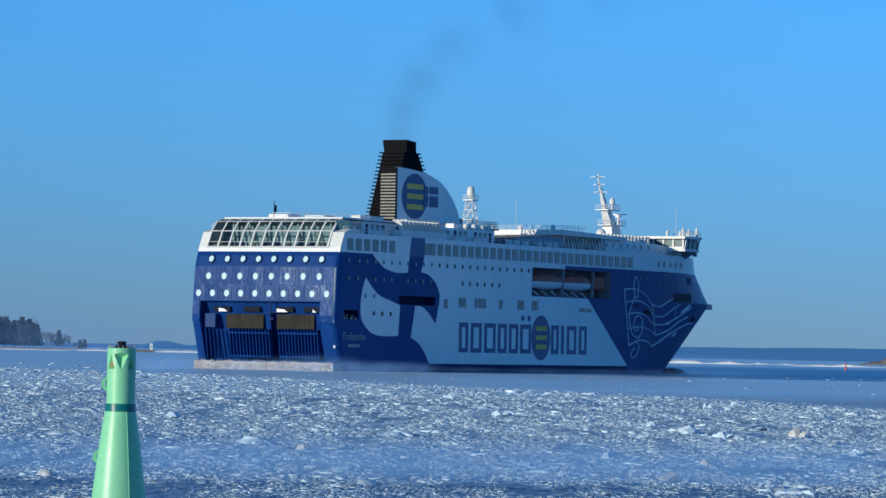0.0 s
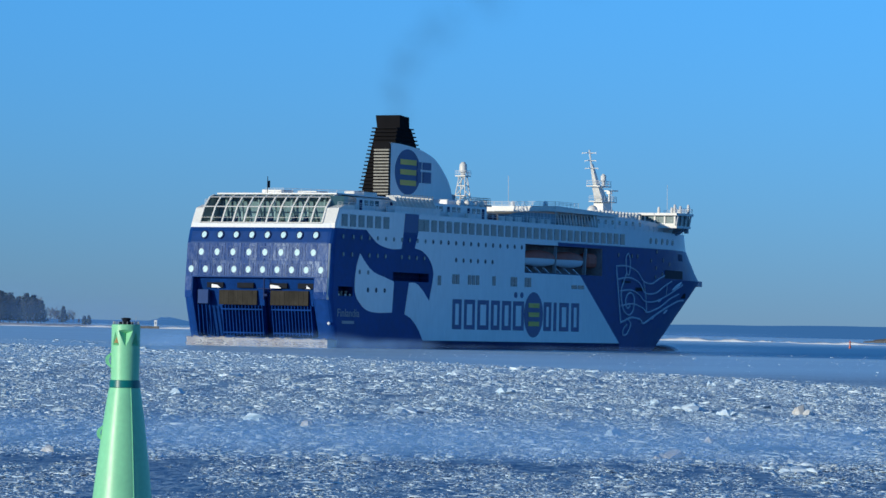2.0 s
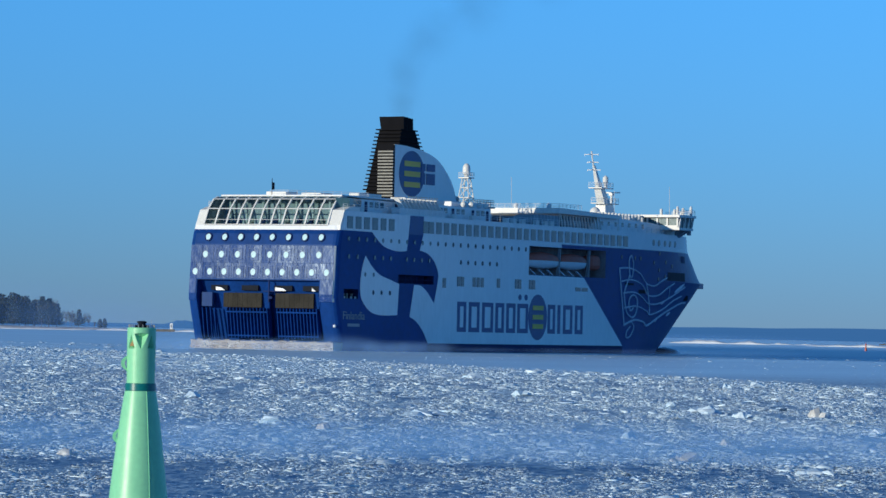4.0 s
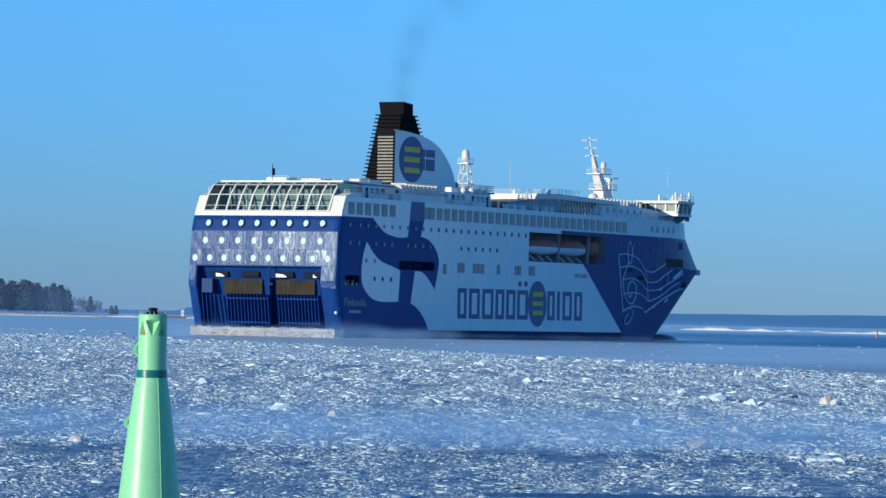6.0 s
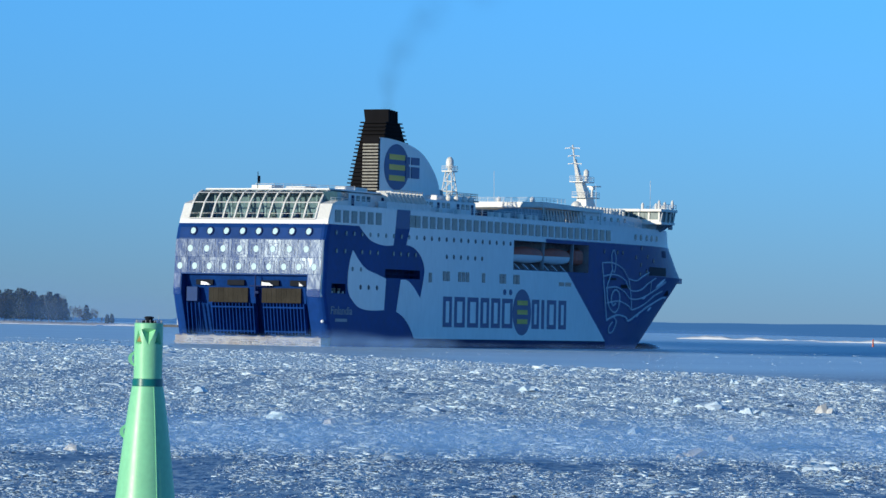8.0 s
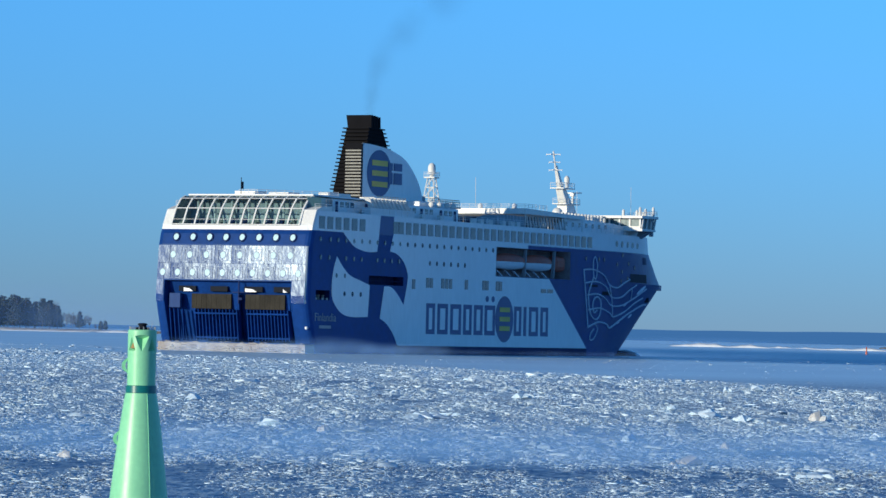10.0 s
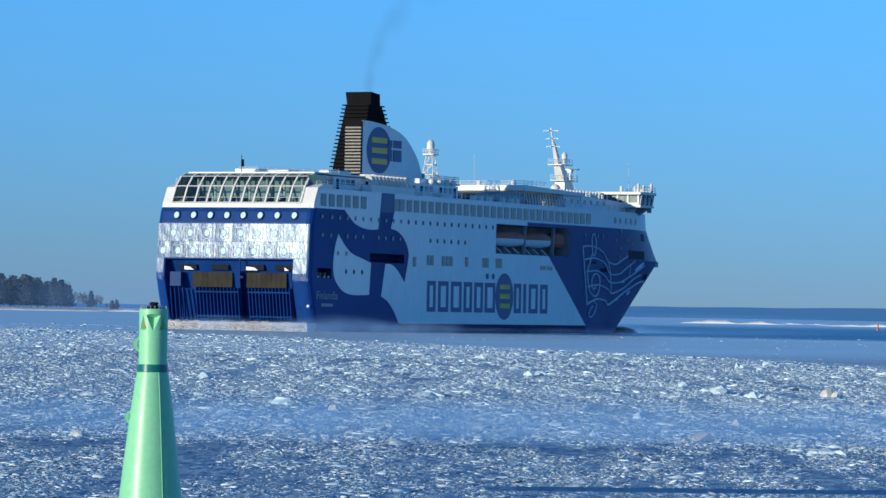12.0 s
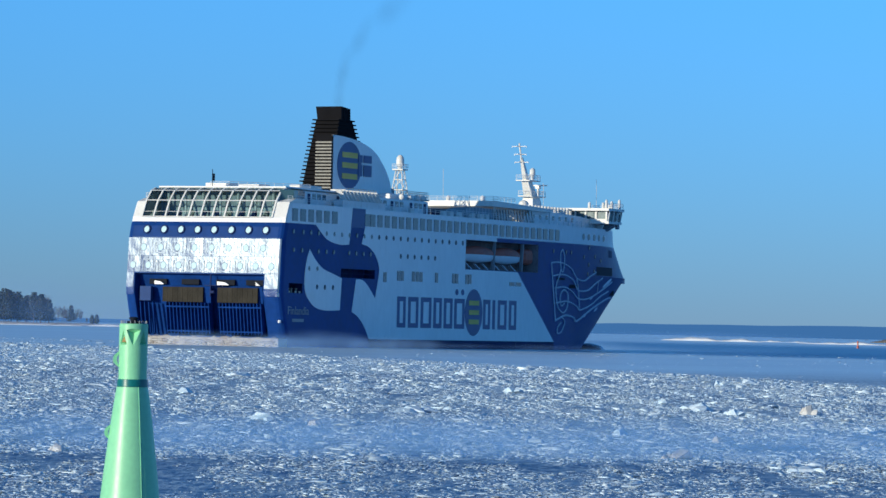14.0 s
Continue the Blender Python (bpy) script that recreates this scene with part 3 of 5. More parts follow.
    rod(bm, (0, 0, 0), (0, 0, 0.055), 0.006, 5)
    me = mesh_of("spike", bm, M_GREY)
    for k in range(18):
        a = 2 * math.pi * k / 18
        shared("spike", me, (0.19 * math.cos(a), 0.19 * math.sin(a), top - 0.01), buoy)
    bm = bmesh.new()
    lathe(bm, [(0.1, top - 0.01), (0.1, top + 0.035), (0.06, top + 0.04), (0.055, top + 0.065), (0.072, top + 0.07), (0.07, top + 0.09), (0.03, top + 0.1)], 20)
    part("lantern", bm, M_DARK, buoy, "small dark lantern", True)


# ---- the ferry: x forward from the stern, y to port, z up from the waterline ----
MID, HALF = 0.6, 14.4          # middle line and half breadth: the starboard side lies at y = -13.8
SIDE = MID - HALF
DECK = 19.7                    # top of the navy hull; white deckhouse above
LEVELS = [-1.5, 0.0, 1.0, 3.0, 5.5, 8.3, 9.9, 11.2, 12.7, 13.8, 15.5, 17.2, 19.0, 19.7]
STEM = ([-1.5, 0, 3, 8, 12, 13.8, 14.0, 17, 20, 23.2], [153, 155.2, 160, 167.6, 173.4, 175.6, 175.0, 170.6, 165.6, 163.2])
TAPER = ([-1.5, 0, 8, 13.8, 20, 23.2], [108, 110, 112, 115, 119, 122])
POWER = ([-1.5, 0, 8, 13.8, 14.0, 20, 23.2], [1.7, 1.75, 2.1, 2.5, 2.5, 2.6, 2.6])
STERN = ([-1.5, 1, 2, 8, 12.5, 17.0, 18.5, 19.7, 20.4, 23.2, 25.0, 25.6], [3.1, 3.6, 3.3, 1.35, 1.62, 1.95, 2.2, 2.8, 3.0, 4.4, 6.1, 7.7])


AFT = Vector((1.5, 0.6, 0))     # offset of the door bay and its fittings in the stern
PORT = 15.6                    # the port side's breadth line


def stem_x(z): return float(np.interp(z, *STEM))
def stern_x(z): return float(np.interp(z, *STERN))


def half_breadth(x, z):
    s, e, p = float(np.interp(z, *TAPER)), stem_x(z), float(np.interp(z, *POWER))
    hb = HALF if x <= s else HALF * max(0.0, 1 - ((x - s) / (e - s)) ** p)
    r, t = 1.1, stern_x(z)
    if x < t + r:
        hb -= r - math.sqrt(max(0.0, r * r - (t + r - x) ** 2))
    return hb


def side_at(x, z, proud=0.05):
    """Point on the starboard shell."""
    return Vector((x, MID - half_breadth(x, z) - proud, z))


OPENINGS = ((4.2, 9.0, 8.3, 9.9), (22.6, 35.2, 11.2, 12.7), (71.1, 102.8, 13.8, 19.0))
STATIONS = [0.0, 0.12, 0.4, 0.75, 1.1, 4.2, 9.0, 15, 22.6, 35.2, 45, 58, 71.1, 83, 94, 102.8, 107]


def shell(bm, levels, holes):
    """Both sides of a hull between levels, with holes through the starboard side, and the stern and the deck closed."""
    taus = np.linspace(0, 1, 26)[1:]
    grid = {1: [], -1: []}
    for z in levels:
        t = stern_x(z)
        xs = [t + s if s < 1.2 else max(s, t + 1.25) for s in STATIONS] + [107 + (stem_x(z) - 107) * float(u) ** 0.9 for u in taus]
        for s in (1, -1):
            grid[s].append([bm.verts.new((x, MID + s * half_breadth(x, z) * (1.0 if s < 0 else (PORT - MID) / HALF), z)) for x in xs])
    n = len(STATIONS) + len(taus)
    for s in (1, -1):
        for k in range(len(levels) - 1):
            for i in range(n - 1):
                if s == -1 and i < len(STATIONS) - 1 and STATIONS[i] > 1.2:
                    x, z = (STATIONS[i] + STATIONS[i + 1]) / 2, (levels[k] + levels[k + 1]) / 2
                    if any(a < x < b and c < z < d for a, b, c, d in holes):
                        continue
                bm.faces.new((grid[s][k][i], grid[s][k][i + 1], grid[s][k + 1][i + 1], grid[s][k + 1][i]))
    for i in range(n - 1):
        bm.faces.new((grid[1][-1][i], grid[1][-1][i + 1], grid[-1][-1][i + 1], grid[-1][-1][i]))
    return grid


def stern_point(y, z, proud=0.0):
    return Vector((stern_x(z) - proud, y, z))


def stern_patch(bm, y0, y1, z0, z1, proud, thick, tilt=(0, 0), steps=3):
    """A plate lying on the stern, following its curve."""
    cols = []
    for i in range(2):
        y = (y0, y1)[i]
        for deep in (0, thick):
            cols.append([bm.verts.new(stern_point(y, z0 + (z1 - z0) * k / steps, proud - deep) + Vector(((k / steps - 0.5) * tilt[0] + (i - 0.5) * tilt[1], 0, 0))) for k in range(steps + 1)])
    a, a2, b, b2 = cols
    for k in range(steps):
        bm.faces.new((a[k], b[k], b[k + 1], a[k + 1]))
        bm.faces.new((a[k], a[k + 1], a2[k + 1], a2[k]))
        bm.faces.new((b[k], b2[k], b2[k + 1], b[k + 1]))
    bm.faces.new((a[0], a2[0], b2[0], b[0])), bm.faces.new((a[-1], b[-1], b2[-1], a2[-1]))


def livery(name, pts, mat, parent, proud=0.05, label=""):
    """A painted field on the flat starboard side."""
    bm = bmesh.new()
    prism(bm, pts, "y", SIDE - proud, SIDE + 0.02)
    return part(name, bm, mat, parent, label)


def smooth_outline(*runs):
    out = []
    for run in runs:
        if len(run) > 2:
            out += [(p.x, p.y) for p in curve_points([(a, b, 0) for a, b in run], 5)]
        else:
            out += list(run)
    clean = [out[0]]
    for p in out[1:]:
        if abs(p[0] - clean[-1][0]) + abs(p[1] - clean[-1][1]) > 0.05:
            clean.append(p)
    return clean


def porthole_mesh(r, depth, mat, name="porthole", tall=1.25):
    bm = bmesh.new()
    bmesh.ops.create_cone(bm, cap_ends=True, segments=14, radius1=r, radius2=r * 0.9, depth=depth, matrix=Matrix.Rotation(radians(90), 4, "X"))
    bmesh.ops.scale(bm, vec=(1, 1, tall), verts=bm.verts)
    return mesh_of(name, bm, mat)


def build_hull(ferry):
    bm = bmesh.new()
    grid = shell(bm, LEVELS, OPENINGS)
    # stern wall with the deep vehicle-door bay left open below z = 11.2
    for k in range(len(LEVELS) - 1):
        lo, hi = LEVELS[k], LEVELS[k + 1]
        if lo >= 1.0 and hi <= 11.3:
            spans = ((SIDE + 1.1, -10.7), (13.7, PORT - 1.1))
            for a, b in spans:
                bm.faces.new([bm.verts.new(stern_point(y, z)) for y, z in ((a, lo), (b, lo), (b, hi), (a, hi))])
        else:
            bm.faces.new([bm.verts.new(stern_point(y, z)) for y, z in ((SIDE + 1.1, lo), (PORT - 1.1, lo), (PORT - 1.1, hi), (SIDE + 1.1, hi))])
    bmesh.ops.remove_doubles(bm, verts=bm.verts, dist=0.002)
    hull = part("hull", bm, M_NAVY, ferry, "glossy navy blue steel hull")
    # door bay: back wall, cheeks and lintel
    bm = bmesh.new()
    hexa(bm, [(4.0, -11.3, 1.0), (4.4, -11.3, 1.0), (4.4, 13.1, 1.0), (4.0, 13.1, 1.0)], [(1.3, -11.3, 11.3), (1.7, -11.3, 11.3), (1.7, 13.1, 11.3), (1.3, 13.1, 11.3)])
    part("door_bay", bm, M_MATTE, hull)
    for y in (-11.3, 13.1):
        bm = bmesh.new()
        prism(bm, [(stern_x(z) + 0.02, z) for z in (1.0, 2, 5, 8, 11.2)] + [(3.5, 11.2), (5.9, 1.0)], "y", y + 0.48, y + 0.72)
        part("cheek", bm, M_MATTE, hull)
    bm = bmesh.new()
    box(bm, 0.0, 2.0, -11.3, 13.1, 11.15, 11.4)
    part("lintel", bm, M_NAVY, hull)
    # vehicle ramps: steel sheet above, ribs below
    for y0, y1, r0, r1 in ((-0.2, 7.4, -1.4, 6.9), (-10.4, -2.9, -12.0, -3.1)):
        r0 = max(r0, -11.1)
        ramp = part("ramp", (lambda b: (hexa(b, [(1.75, r0, 1.3), (2.45, r0, 1.3), (2.45, r1, 1.3), (1.75, r1, 1.3)], [(0.75, r0, 9.0), (1.3, r0, 9.0), (1.3, r1, 9.0), (0.75, r1, 9.0)]), b)[1])(bmesh.new()), M_MATTE, hull)
        n = 8
        for i in range(n):
            a, b = y0 + (y1 - y0) * i / n, y0 + (y1 - y0) * (i + 1) / n - 0.03
            bm = bmesh.new()
            box(bm, 0.42, 0.78, a, b, 6.5, 8.95)
            part("ramp_sheet", bm, M_MESH, ramp, "brownish steel ramp sheet")
        for i in range(13):
            y = r0 + 0.15 + (r1 - r0 - 0.3) * i / 12
            bm = bmesh.new()
            hexa(bm, [(1.3, y - 0.07, 1.3), (1.85, y - 0.07, 1.3), (1.85, y + 0.07, 1.3), (1.3, y + 0.07, 1.3)], [(0.4, y - 0.07, 6.4), (1.0, y - 0.07, 6.4), (1.0, y + 0.07, 6.4), (0.4, y + 0.07, 6.4)])
            part("rib", bm, M_MATTE, ramp)
        for z, x in ((1.6, 1.22), (5.6, 0.46)):
            bm = bmesh.new()
            box(bm, x, x + 0.4, r0, r1, z, z + 0.25)
            part("crossbeam", bm, M_MATTE, ramp)
    # narrow side door
    bm = bmesh.new()
    box(bm, 0.7, 1.4, 10.3, 12.4, 6.6, 9.0, 0.05)
    part("side_door", bm, material("sunlit_blue_grey_door", (0.025, 0.065, 0.19), 0.6, vary=0.2, spec=0.12), hull)
    bm = bmesh.new()
    for i in range(4):
        y = 9.9 + i * 0.8
        hexa(bm, [(1.6, y - 0.07, 1.3), (2.1, y - 0.07, 1.3), (2.1, y + 0.07, 1.3), (1.6, y + 0.07, 1.3)], [(0.7, y - 0.07, 6.4), (1.2, y - 0.07, 6.4), (1.2, y + 0.07, 6.4), (0.7, y + 0.07, 6.4)])
    part("side_ramp", bm, M_MATTE, hull)
    # openings over the ramps as solid blocks coloured dark for shade, with pale gear inside
    for y0, y1, w0, w1 in ((7.6, 10.9, 8.0, 9.8), (1.5, 4.8, 0, 0), (-5.2, -1.7, -4.2, -2.0), (-10.7, -7.3, -10.0, -9.2)):
        bm = bmesh.new()
        box(bm, 1.2, 1.5, y0, y1, 9.35, 10.25, 0.04)
        slot = part("gallery_opening", bm, M_DARK, hull, "dark gallery opening")
        if w1 != w0:
            bm = bmesh.new()
            hexa(bm, [(0.98, w0, 9.35), (1.2, w0, 9.35), (1.2, w1, 9.35), (0.98, w1, 9.35)], [(0.98, w0 + 0.7, 9.8), (1.2, w0 + 0.7, 9.8), (1.2, w1, 9.95), (0.98, w1, 9.95)])
            part("gear", bm, M_WHITE, slot)
    bm = bmesh.new()
    box(bm, 0.3, 1.2, -3.3, 0.0, 9.2, 9.35), rod(bm, (0.3, -1.2, 7.4), (0.3, -1.2, 11.4), 0.14), box(bm, 0.1, 0.6, -1.9, -1.2, 8.0, 8.4)
    part("gantry", bm, M_DEEP, hull)
    # glossy plates across the stern
    rng = random.Random(11)
    row2 = [12.15 - 3.2 * i for i in range(8)]
    row3 = [14.0 - 2.88 * i for i in range(10)]
    for row, z0, z1 in ((row2, 14.05, 17.0), (row3, 11.35, 14.0)):
        cuts = [15.1] + [(a + b) / 2 for a, b in zip(row, row[1:])] + [-13.25]
        for a, b in zip(cuts, cuts[1:]):
            m = (a + b) / 2
            for lo, hi in ((a, m), (m, b)):
                bm = bmesh.new()
                stern_patch(bm, hi + 0.03, lo - 0.03, z0, z1, 0.07, 0.1, (rng.uniform(-0.03, 0.03), rng.uniform(-0.02, 0.02)))
                part("stern_plate", bm, M_PLATE, hull)
    for a, b in ((-13.25, -10.8), (13.8, 15.1)):
        bm = bmesh.new()
        stern_patch(bm, a, b, 7.6, 11.3, 0.07, 0.1)
        part("stern_plate", bm, M_PLATE, hull)
    # cream strip: the reflective edge's bright line put in as colour
    bm = bmesh.new()
    hexa(bm, [(0.2, -13.15, 7.6), (0.6, -13.15, 7.6), (0.6, -13.0, 7.6), (-0.1, -13.0, 7.6)], [(0.5, -13.15, 17.0), (1.0, -13.15, 17.0), (1.0, -13.0, 17.0), (0.3, -13.0, 17.0)])
    part("edge_glint", bm, M_CREAM, hull)
    # stern portholes, their pale glass colour carrying the sun's glare
    bm = bmesh.new()
    bmesh.ops.create_cone(bm, cap_ends=True, segments=16, radius1=0.5, radius2=0.47, depth=0.06, matrix=Matrix.Rotation(radians(-90), 4, "Y") @ Matrix.Diagonal((1.15, 1, 1, 1)))
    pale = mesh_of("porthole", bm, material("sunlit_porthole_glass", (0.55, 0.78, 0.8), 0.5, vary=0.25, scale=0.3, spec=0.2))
    # top row's wide dark discs put the recess shade round the glass into colour
    bm = bmesh.new()
    bmesh.ops.create_cone(bm, cap_ends=True, segments=16, radius1=0.68, radius2=0.68, depth=0.07, matrix=Matrix.Rotation(radians(-90), 4, "Y") @ Matrix.Diagonal((1.15, 1, 1, 1)))
    rim = mesh_of("rim", bm, M_DEEP)
    bm = bmesh.new()
    bmesh.ops.create_cone(bm, cap_ends=True, segments=16, radius1=0.57, radius2=0.57, depth=0.05, matrix=Matrix.Rotation(radians(-90), 4, "Y") @ Matrix.Diagonal((1.1, 1, 1, 1)))
    thin_rim = mesh_of("rim", bm, material("thin_rim_paint", (0.12, 0.18, 0.3), 0.5, vary=0.3))
    row1 = [11.85, 8.6, 5.4, 2.25, -0.85, -4.05, -7.25, -10.45]
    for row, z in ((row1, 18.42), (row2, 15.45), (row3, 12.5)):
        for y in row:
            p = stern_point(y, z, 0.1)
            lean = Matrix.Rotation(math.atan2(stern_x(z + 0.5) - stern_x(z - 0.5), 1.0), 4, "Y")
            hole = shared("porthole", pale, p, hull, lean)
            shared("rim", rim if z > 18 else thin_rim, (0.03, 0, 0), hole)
    # ducktail platform with ice crust
    bm = bmesh.new()
    box(bm, -1.0, 2.4, SIDE + 0.05, PORT - 1.2, -0.9, 0.85, 0.1)
    part("ducktail", bm, M_ICED, hull, "ice-crusted stern platform", True)
    bm = bmesh.new()
    for i in range(150):
        y, z, r = rng.uniform(SIDE + 0.5, PORT - 1.5), rng.choice((-0.5, -0.2, 0.2, 0.8, 0.85)), rng.uniform(0.12, 0.42)
        x = -1.0 if z < 0.7 else rng.uniform(-1.1, 0.2)
        bmesh.ops.create_icosphere(bm, subdivisions=1, radius=r, matrix=Matrix.Translation((x, y, z)) @ Matrix.Diagonal((0.7, rng.uniform(1, 3.2), rng.uniform(0.4, 0.9), 1)))
    part("ice_crust", bm, M_ICED, hull, "frozen spray on the stern platform", True)
    bm = bmesh.new()
    box(bm, -0.8, 2.3, SIDE + 0.6, PORT - 1.6, 0.85, 1.0)
    part("ducktail_deck", bm, M_NAVY, hull)
    # square stiffening frames round the portholes
    bm = bmesh.new()
    for y0, y1, z0, z1 in ((-1.0, 1.0, 0.88, 1.0), (-1.0, 1.0, -1.0, -0.88), (-1.0, -0.88, -0.88, 0.88), (0.88, 1.0, -0.88, 0.88)):
        box(bm, -0.04, 0.04, y0, y1, z0, z1)
    frame_mesh = mesh_of("porthole_frame", bm, M_PLATE)
    for row, z in ((row2, 15.45), (row3, 12.5)):
        for y in row[1:-1]:
            shared("porthole_frame", frame_mesh, stern_point(y, z, 0.1), hull, Matrix.Rotation(math.atan2(stern_x(z + 0.5) - stern_x(z - 0.5), 1.0), 4, "Y"))
    for ob in hull.children:
        kind = ob.name.split(".")[0]
        if kind in ("door_bay", "lintel", "ramp", "side_door", "side_ramp", "gallery_opening", "gantry"):
            ob.location = AFT + Vector((0, 0.5 if kind == "ramp" else 0, 0))
        elif kind in ("ducktail", "ice_crust", "ducktail_deck", "edge_glint"):
            ob.location = (AFT.x + 0.6, 0, 0) if kind != "edge_glint" else (AFT.x, -0.25, 0)
    # recesses behind the side openings
    for (a, b, c, d), deep in zip(OPENINGS, (2.0, 2.0, 4.2)):
        bm = bmesh.new()
        y0, y1 = SIDE + 0.03, SIDE + deep
        for q in (((a, y1, c), (b, y1, c), (b, y1, d), (a, y1, d)), ((a, y0, c), (b, y0, c), (b, y1, c), (a, y1, c)), ((a, y0, d), (b, y0, d), (b, y1, d), (a, y1, d)),
                  ((a, y0, c), (a, y1, c), (a, y1, d), (a, y0, d)), ((b, y0, c), (b, y1, c), (b, y1, d), (b, y0, d))):
            bm.faces.new([bm.verts.new(p) for p in q])
        bmesh.ops.remove_doubles(bm, verts=bm.verts, dist=0.001)
        part("recess", bm, M_RECESS if deep > 3 else M_DEEP, hull, "shadowed recess in the hull side")
    bm = bmesh.new()
    for i in range(6):
        rod(bm, (24 + i * 2.0, SIDE + 0.5, 11.2), (24 + i * 2.0, SIDE + 0.5, 12.7), 0.07)
    rod(bm, (22.7, SIDE + 0.5, 11.9), (35.1, SIDE + 0.5, 11.9), 0.06)
    part("gallery_rail", bm, M_DEEP, hull)
    for x in (4.9, 6.0, 7.6):
        bm = bmesh.new()
        lathe(bm, [(0.3, 8.32), (0.22, 8.45), (0.2, 8.95), (0.3, 9.0), (0.3, 9.1), (0.1, 9.15)], 10, (x + 0.3, SIDE + 0.7, 0))
        part("bollard", bm, M_TAN, hull)
    for x in (4.8, 7.0, 8.5):
        bm = bmesh.new()
        box(bm, x, x + 0.35, SIDE + 0.25, SIDE + 0.5, 8.3, 8.65, 0.05)
        part("fairlead", bm, M_CREAM, hull)
    # bow: bulwark lip at the stem head
    bm = bmesh.new()
    prism(bm, [(158, MID - 7.2), (166, MID - 4.9), (172, MID - 2.2), (178.0, MID - 0.2), (178.0, MID + 0.2), (172, MID + 2.2), (166, MID + 4.9), (158, MID + 7.2)], "z", 13.0, 14.1)
    part("bulwark", bm, M_NAVY, hull)
    bm = bmesh.new()
    for x, z in ((150.0, 10.2),):
        p = side_at(x - 3, z, 0.0)
        box(bm, p.x, p.x + 2.2, p.y - 0.1, p.y + 1.2, z, z + 1.0, 0.1)
    part("anchor_pocket", bm, M_DARK, hull)
    # boot line
    livery("boot_line", [(33.2, -1.4), (110.6, -1.4), (110.6, 0.95), (33.4, 0.95)], M_DEEP, hull, 0.03)
    return hull


def build_livery(hull):
    # the lifeboat bay is cut out of the field, so it is laid in three
    main = smooth_outline([(31.1, DECK), (30.0, 17.0)], [(30.0, 17.0), (32.6, 16.6), (35.0, 15.4), (36.5, 13.7), (36.7, 12.0), (35.4, 7.9)],
                          [(35.4, 7.9), (32.9, 9.8), (30.6, 10.9), (28.2, 11.0)], [(28.2, 11.0), (26.8, 5.5)], [(26.8, 5.5), (29.3, 4.6), (31.7, 2.9), (33.4, 0.95)],
                          [(71.0, 0.95), (71.0, DECK)])
    livery("white_field", main, M_WHITE, hull, 0.06, "white painted field on the hull side")
    livery("white_field", [(71.0, 0.95), (110.6, 0.95), (93.5, 13.7), (71.0, 13.7)], M_WHITE, hull, 0.06)
    livery("white_field", [(71.0, 19.05), (84.3, 19.05), (84.0, DECK), (71.0, DECK)], M_WHITE, hull, 0.06)
    livery("white_field", smooth_outline([(13.2, DECK), (15.1, 18.5), (17.3, 17.4), (20.4, 16.8), (23.0, 16.65), (25.3, 16.8)], [(25.9, DECK), (13.2, DECK)]), M_WHITE, hull, 0.06)
    livery("white_field", smooth_outline([(11.2, 15.6), (10.2, 13.7), (9.6, 11.0), (9.9, 8.6), (11.6, 7.0), (13.8, 6.0), (17.2, 5.6), (22.4, 5.7)], [(22.4, 5.7), (22.9, 11.0)],
                                         [(22.9, 11.05), (19.9, 11.7), (16.1, 12.5), (13.5, 13.8), (11.2, 15.6)]), M_WHITE, hull, 0.06)
    # company lettering as plain blocks, and its round sign
    for x0, x1 in ((43.9, 47.2), (48.2, 52.2), (53.2, 57.4), (58.3, 61.6), (62.5, 66.0), (66.8, 71.0), (78.9, 81.9), (82.9, 84.0), (85.2, 89.0), (90.1, 93.3)):
        s = 0.75 if x1 - x0 > 2 else x1 - x0
        livery("sign_bar", [(x0, 3.05), (x0 + s * 1.3, 3.05), (x0 + s * 1.3, 8.4), (x0, 8.4)] if x1 - x0 > 2 else [(x0, 3.05), (x1, 3.05), (x1, 8.4), (x0, 8.4)], M_LETTER, hull, 0.11)
        if x1 - x0 > 2:
            livery("sign_bar", [(x1 - s * 1.2, 3.05), (x1, 3.05), (x1, 8.4), (x1 - s * 1.2, 8.4)], M_LETTER, hull, 0.11)
            for z in (3.05, 7.6):
                livery("sign_bar", [(x0 + s * 1.3, z), (x1 - s * 1.2, z), (x1 - s * 1.2, z + 0.8), (x0 + s * 1.3, z + 0.8)], M_LETTER, hull, 0.11)
    for x in (67.7, 70.1):
        livery("sign_dot", [(x + 0.62 * math.cos(a), 9.55 + 0.55 * math.sin(a)) for a in np.linspace(0, 2 * math.pi, 13)[:-1]], M_LETTER, hull, 0.11)
    oval = livery("round_sign", [(74.85 + 3.7 * math.cos(a), 6.0 + 4.2 * math.sin(a)) for a in np.linspace(0, 2 * math.pi, 33)[:-1]], M_LETTER, hull, 0.11, "navy oval sign with yellow bars")
    for z in (3.9, 5.6, 7.3):
        livery("yellow_bar", [(72.8, z), (77.0, z), (77.0, z + 0.85), (72.8, z + 0.85)], M_YELLOW, oval, 0.16)
    # the ship's name, and its port as a plain bar
    fc = bpy.data.curves.new("name_text", "FONT")
    fc.body, fc.size, fc.extrude = "Finlandia", 1.95, 0.03
    tob = bpy.data.objects.new("name_text", fc)
    me = bpy.data.meshes.new_from_object(tob)
    bpy.data.objects.remove(tob)
    bm = bmesh.new()
    bm.from_mesh(me)
    bpy.data.meshes.remove(me)
    wide = max(v.co.x for v in bm.verts)
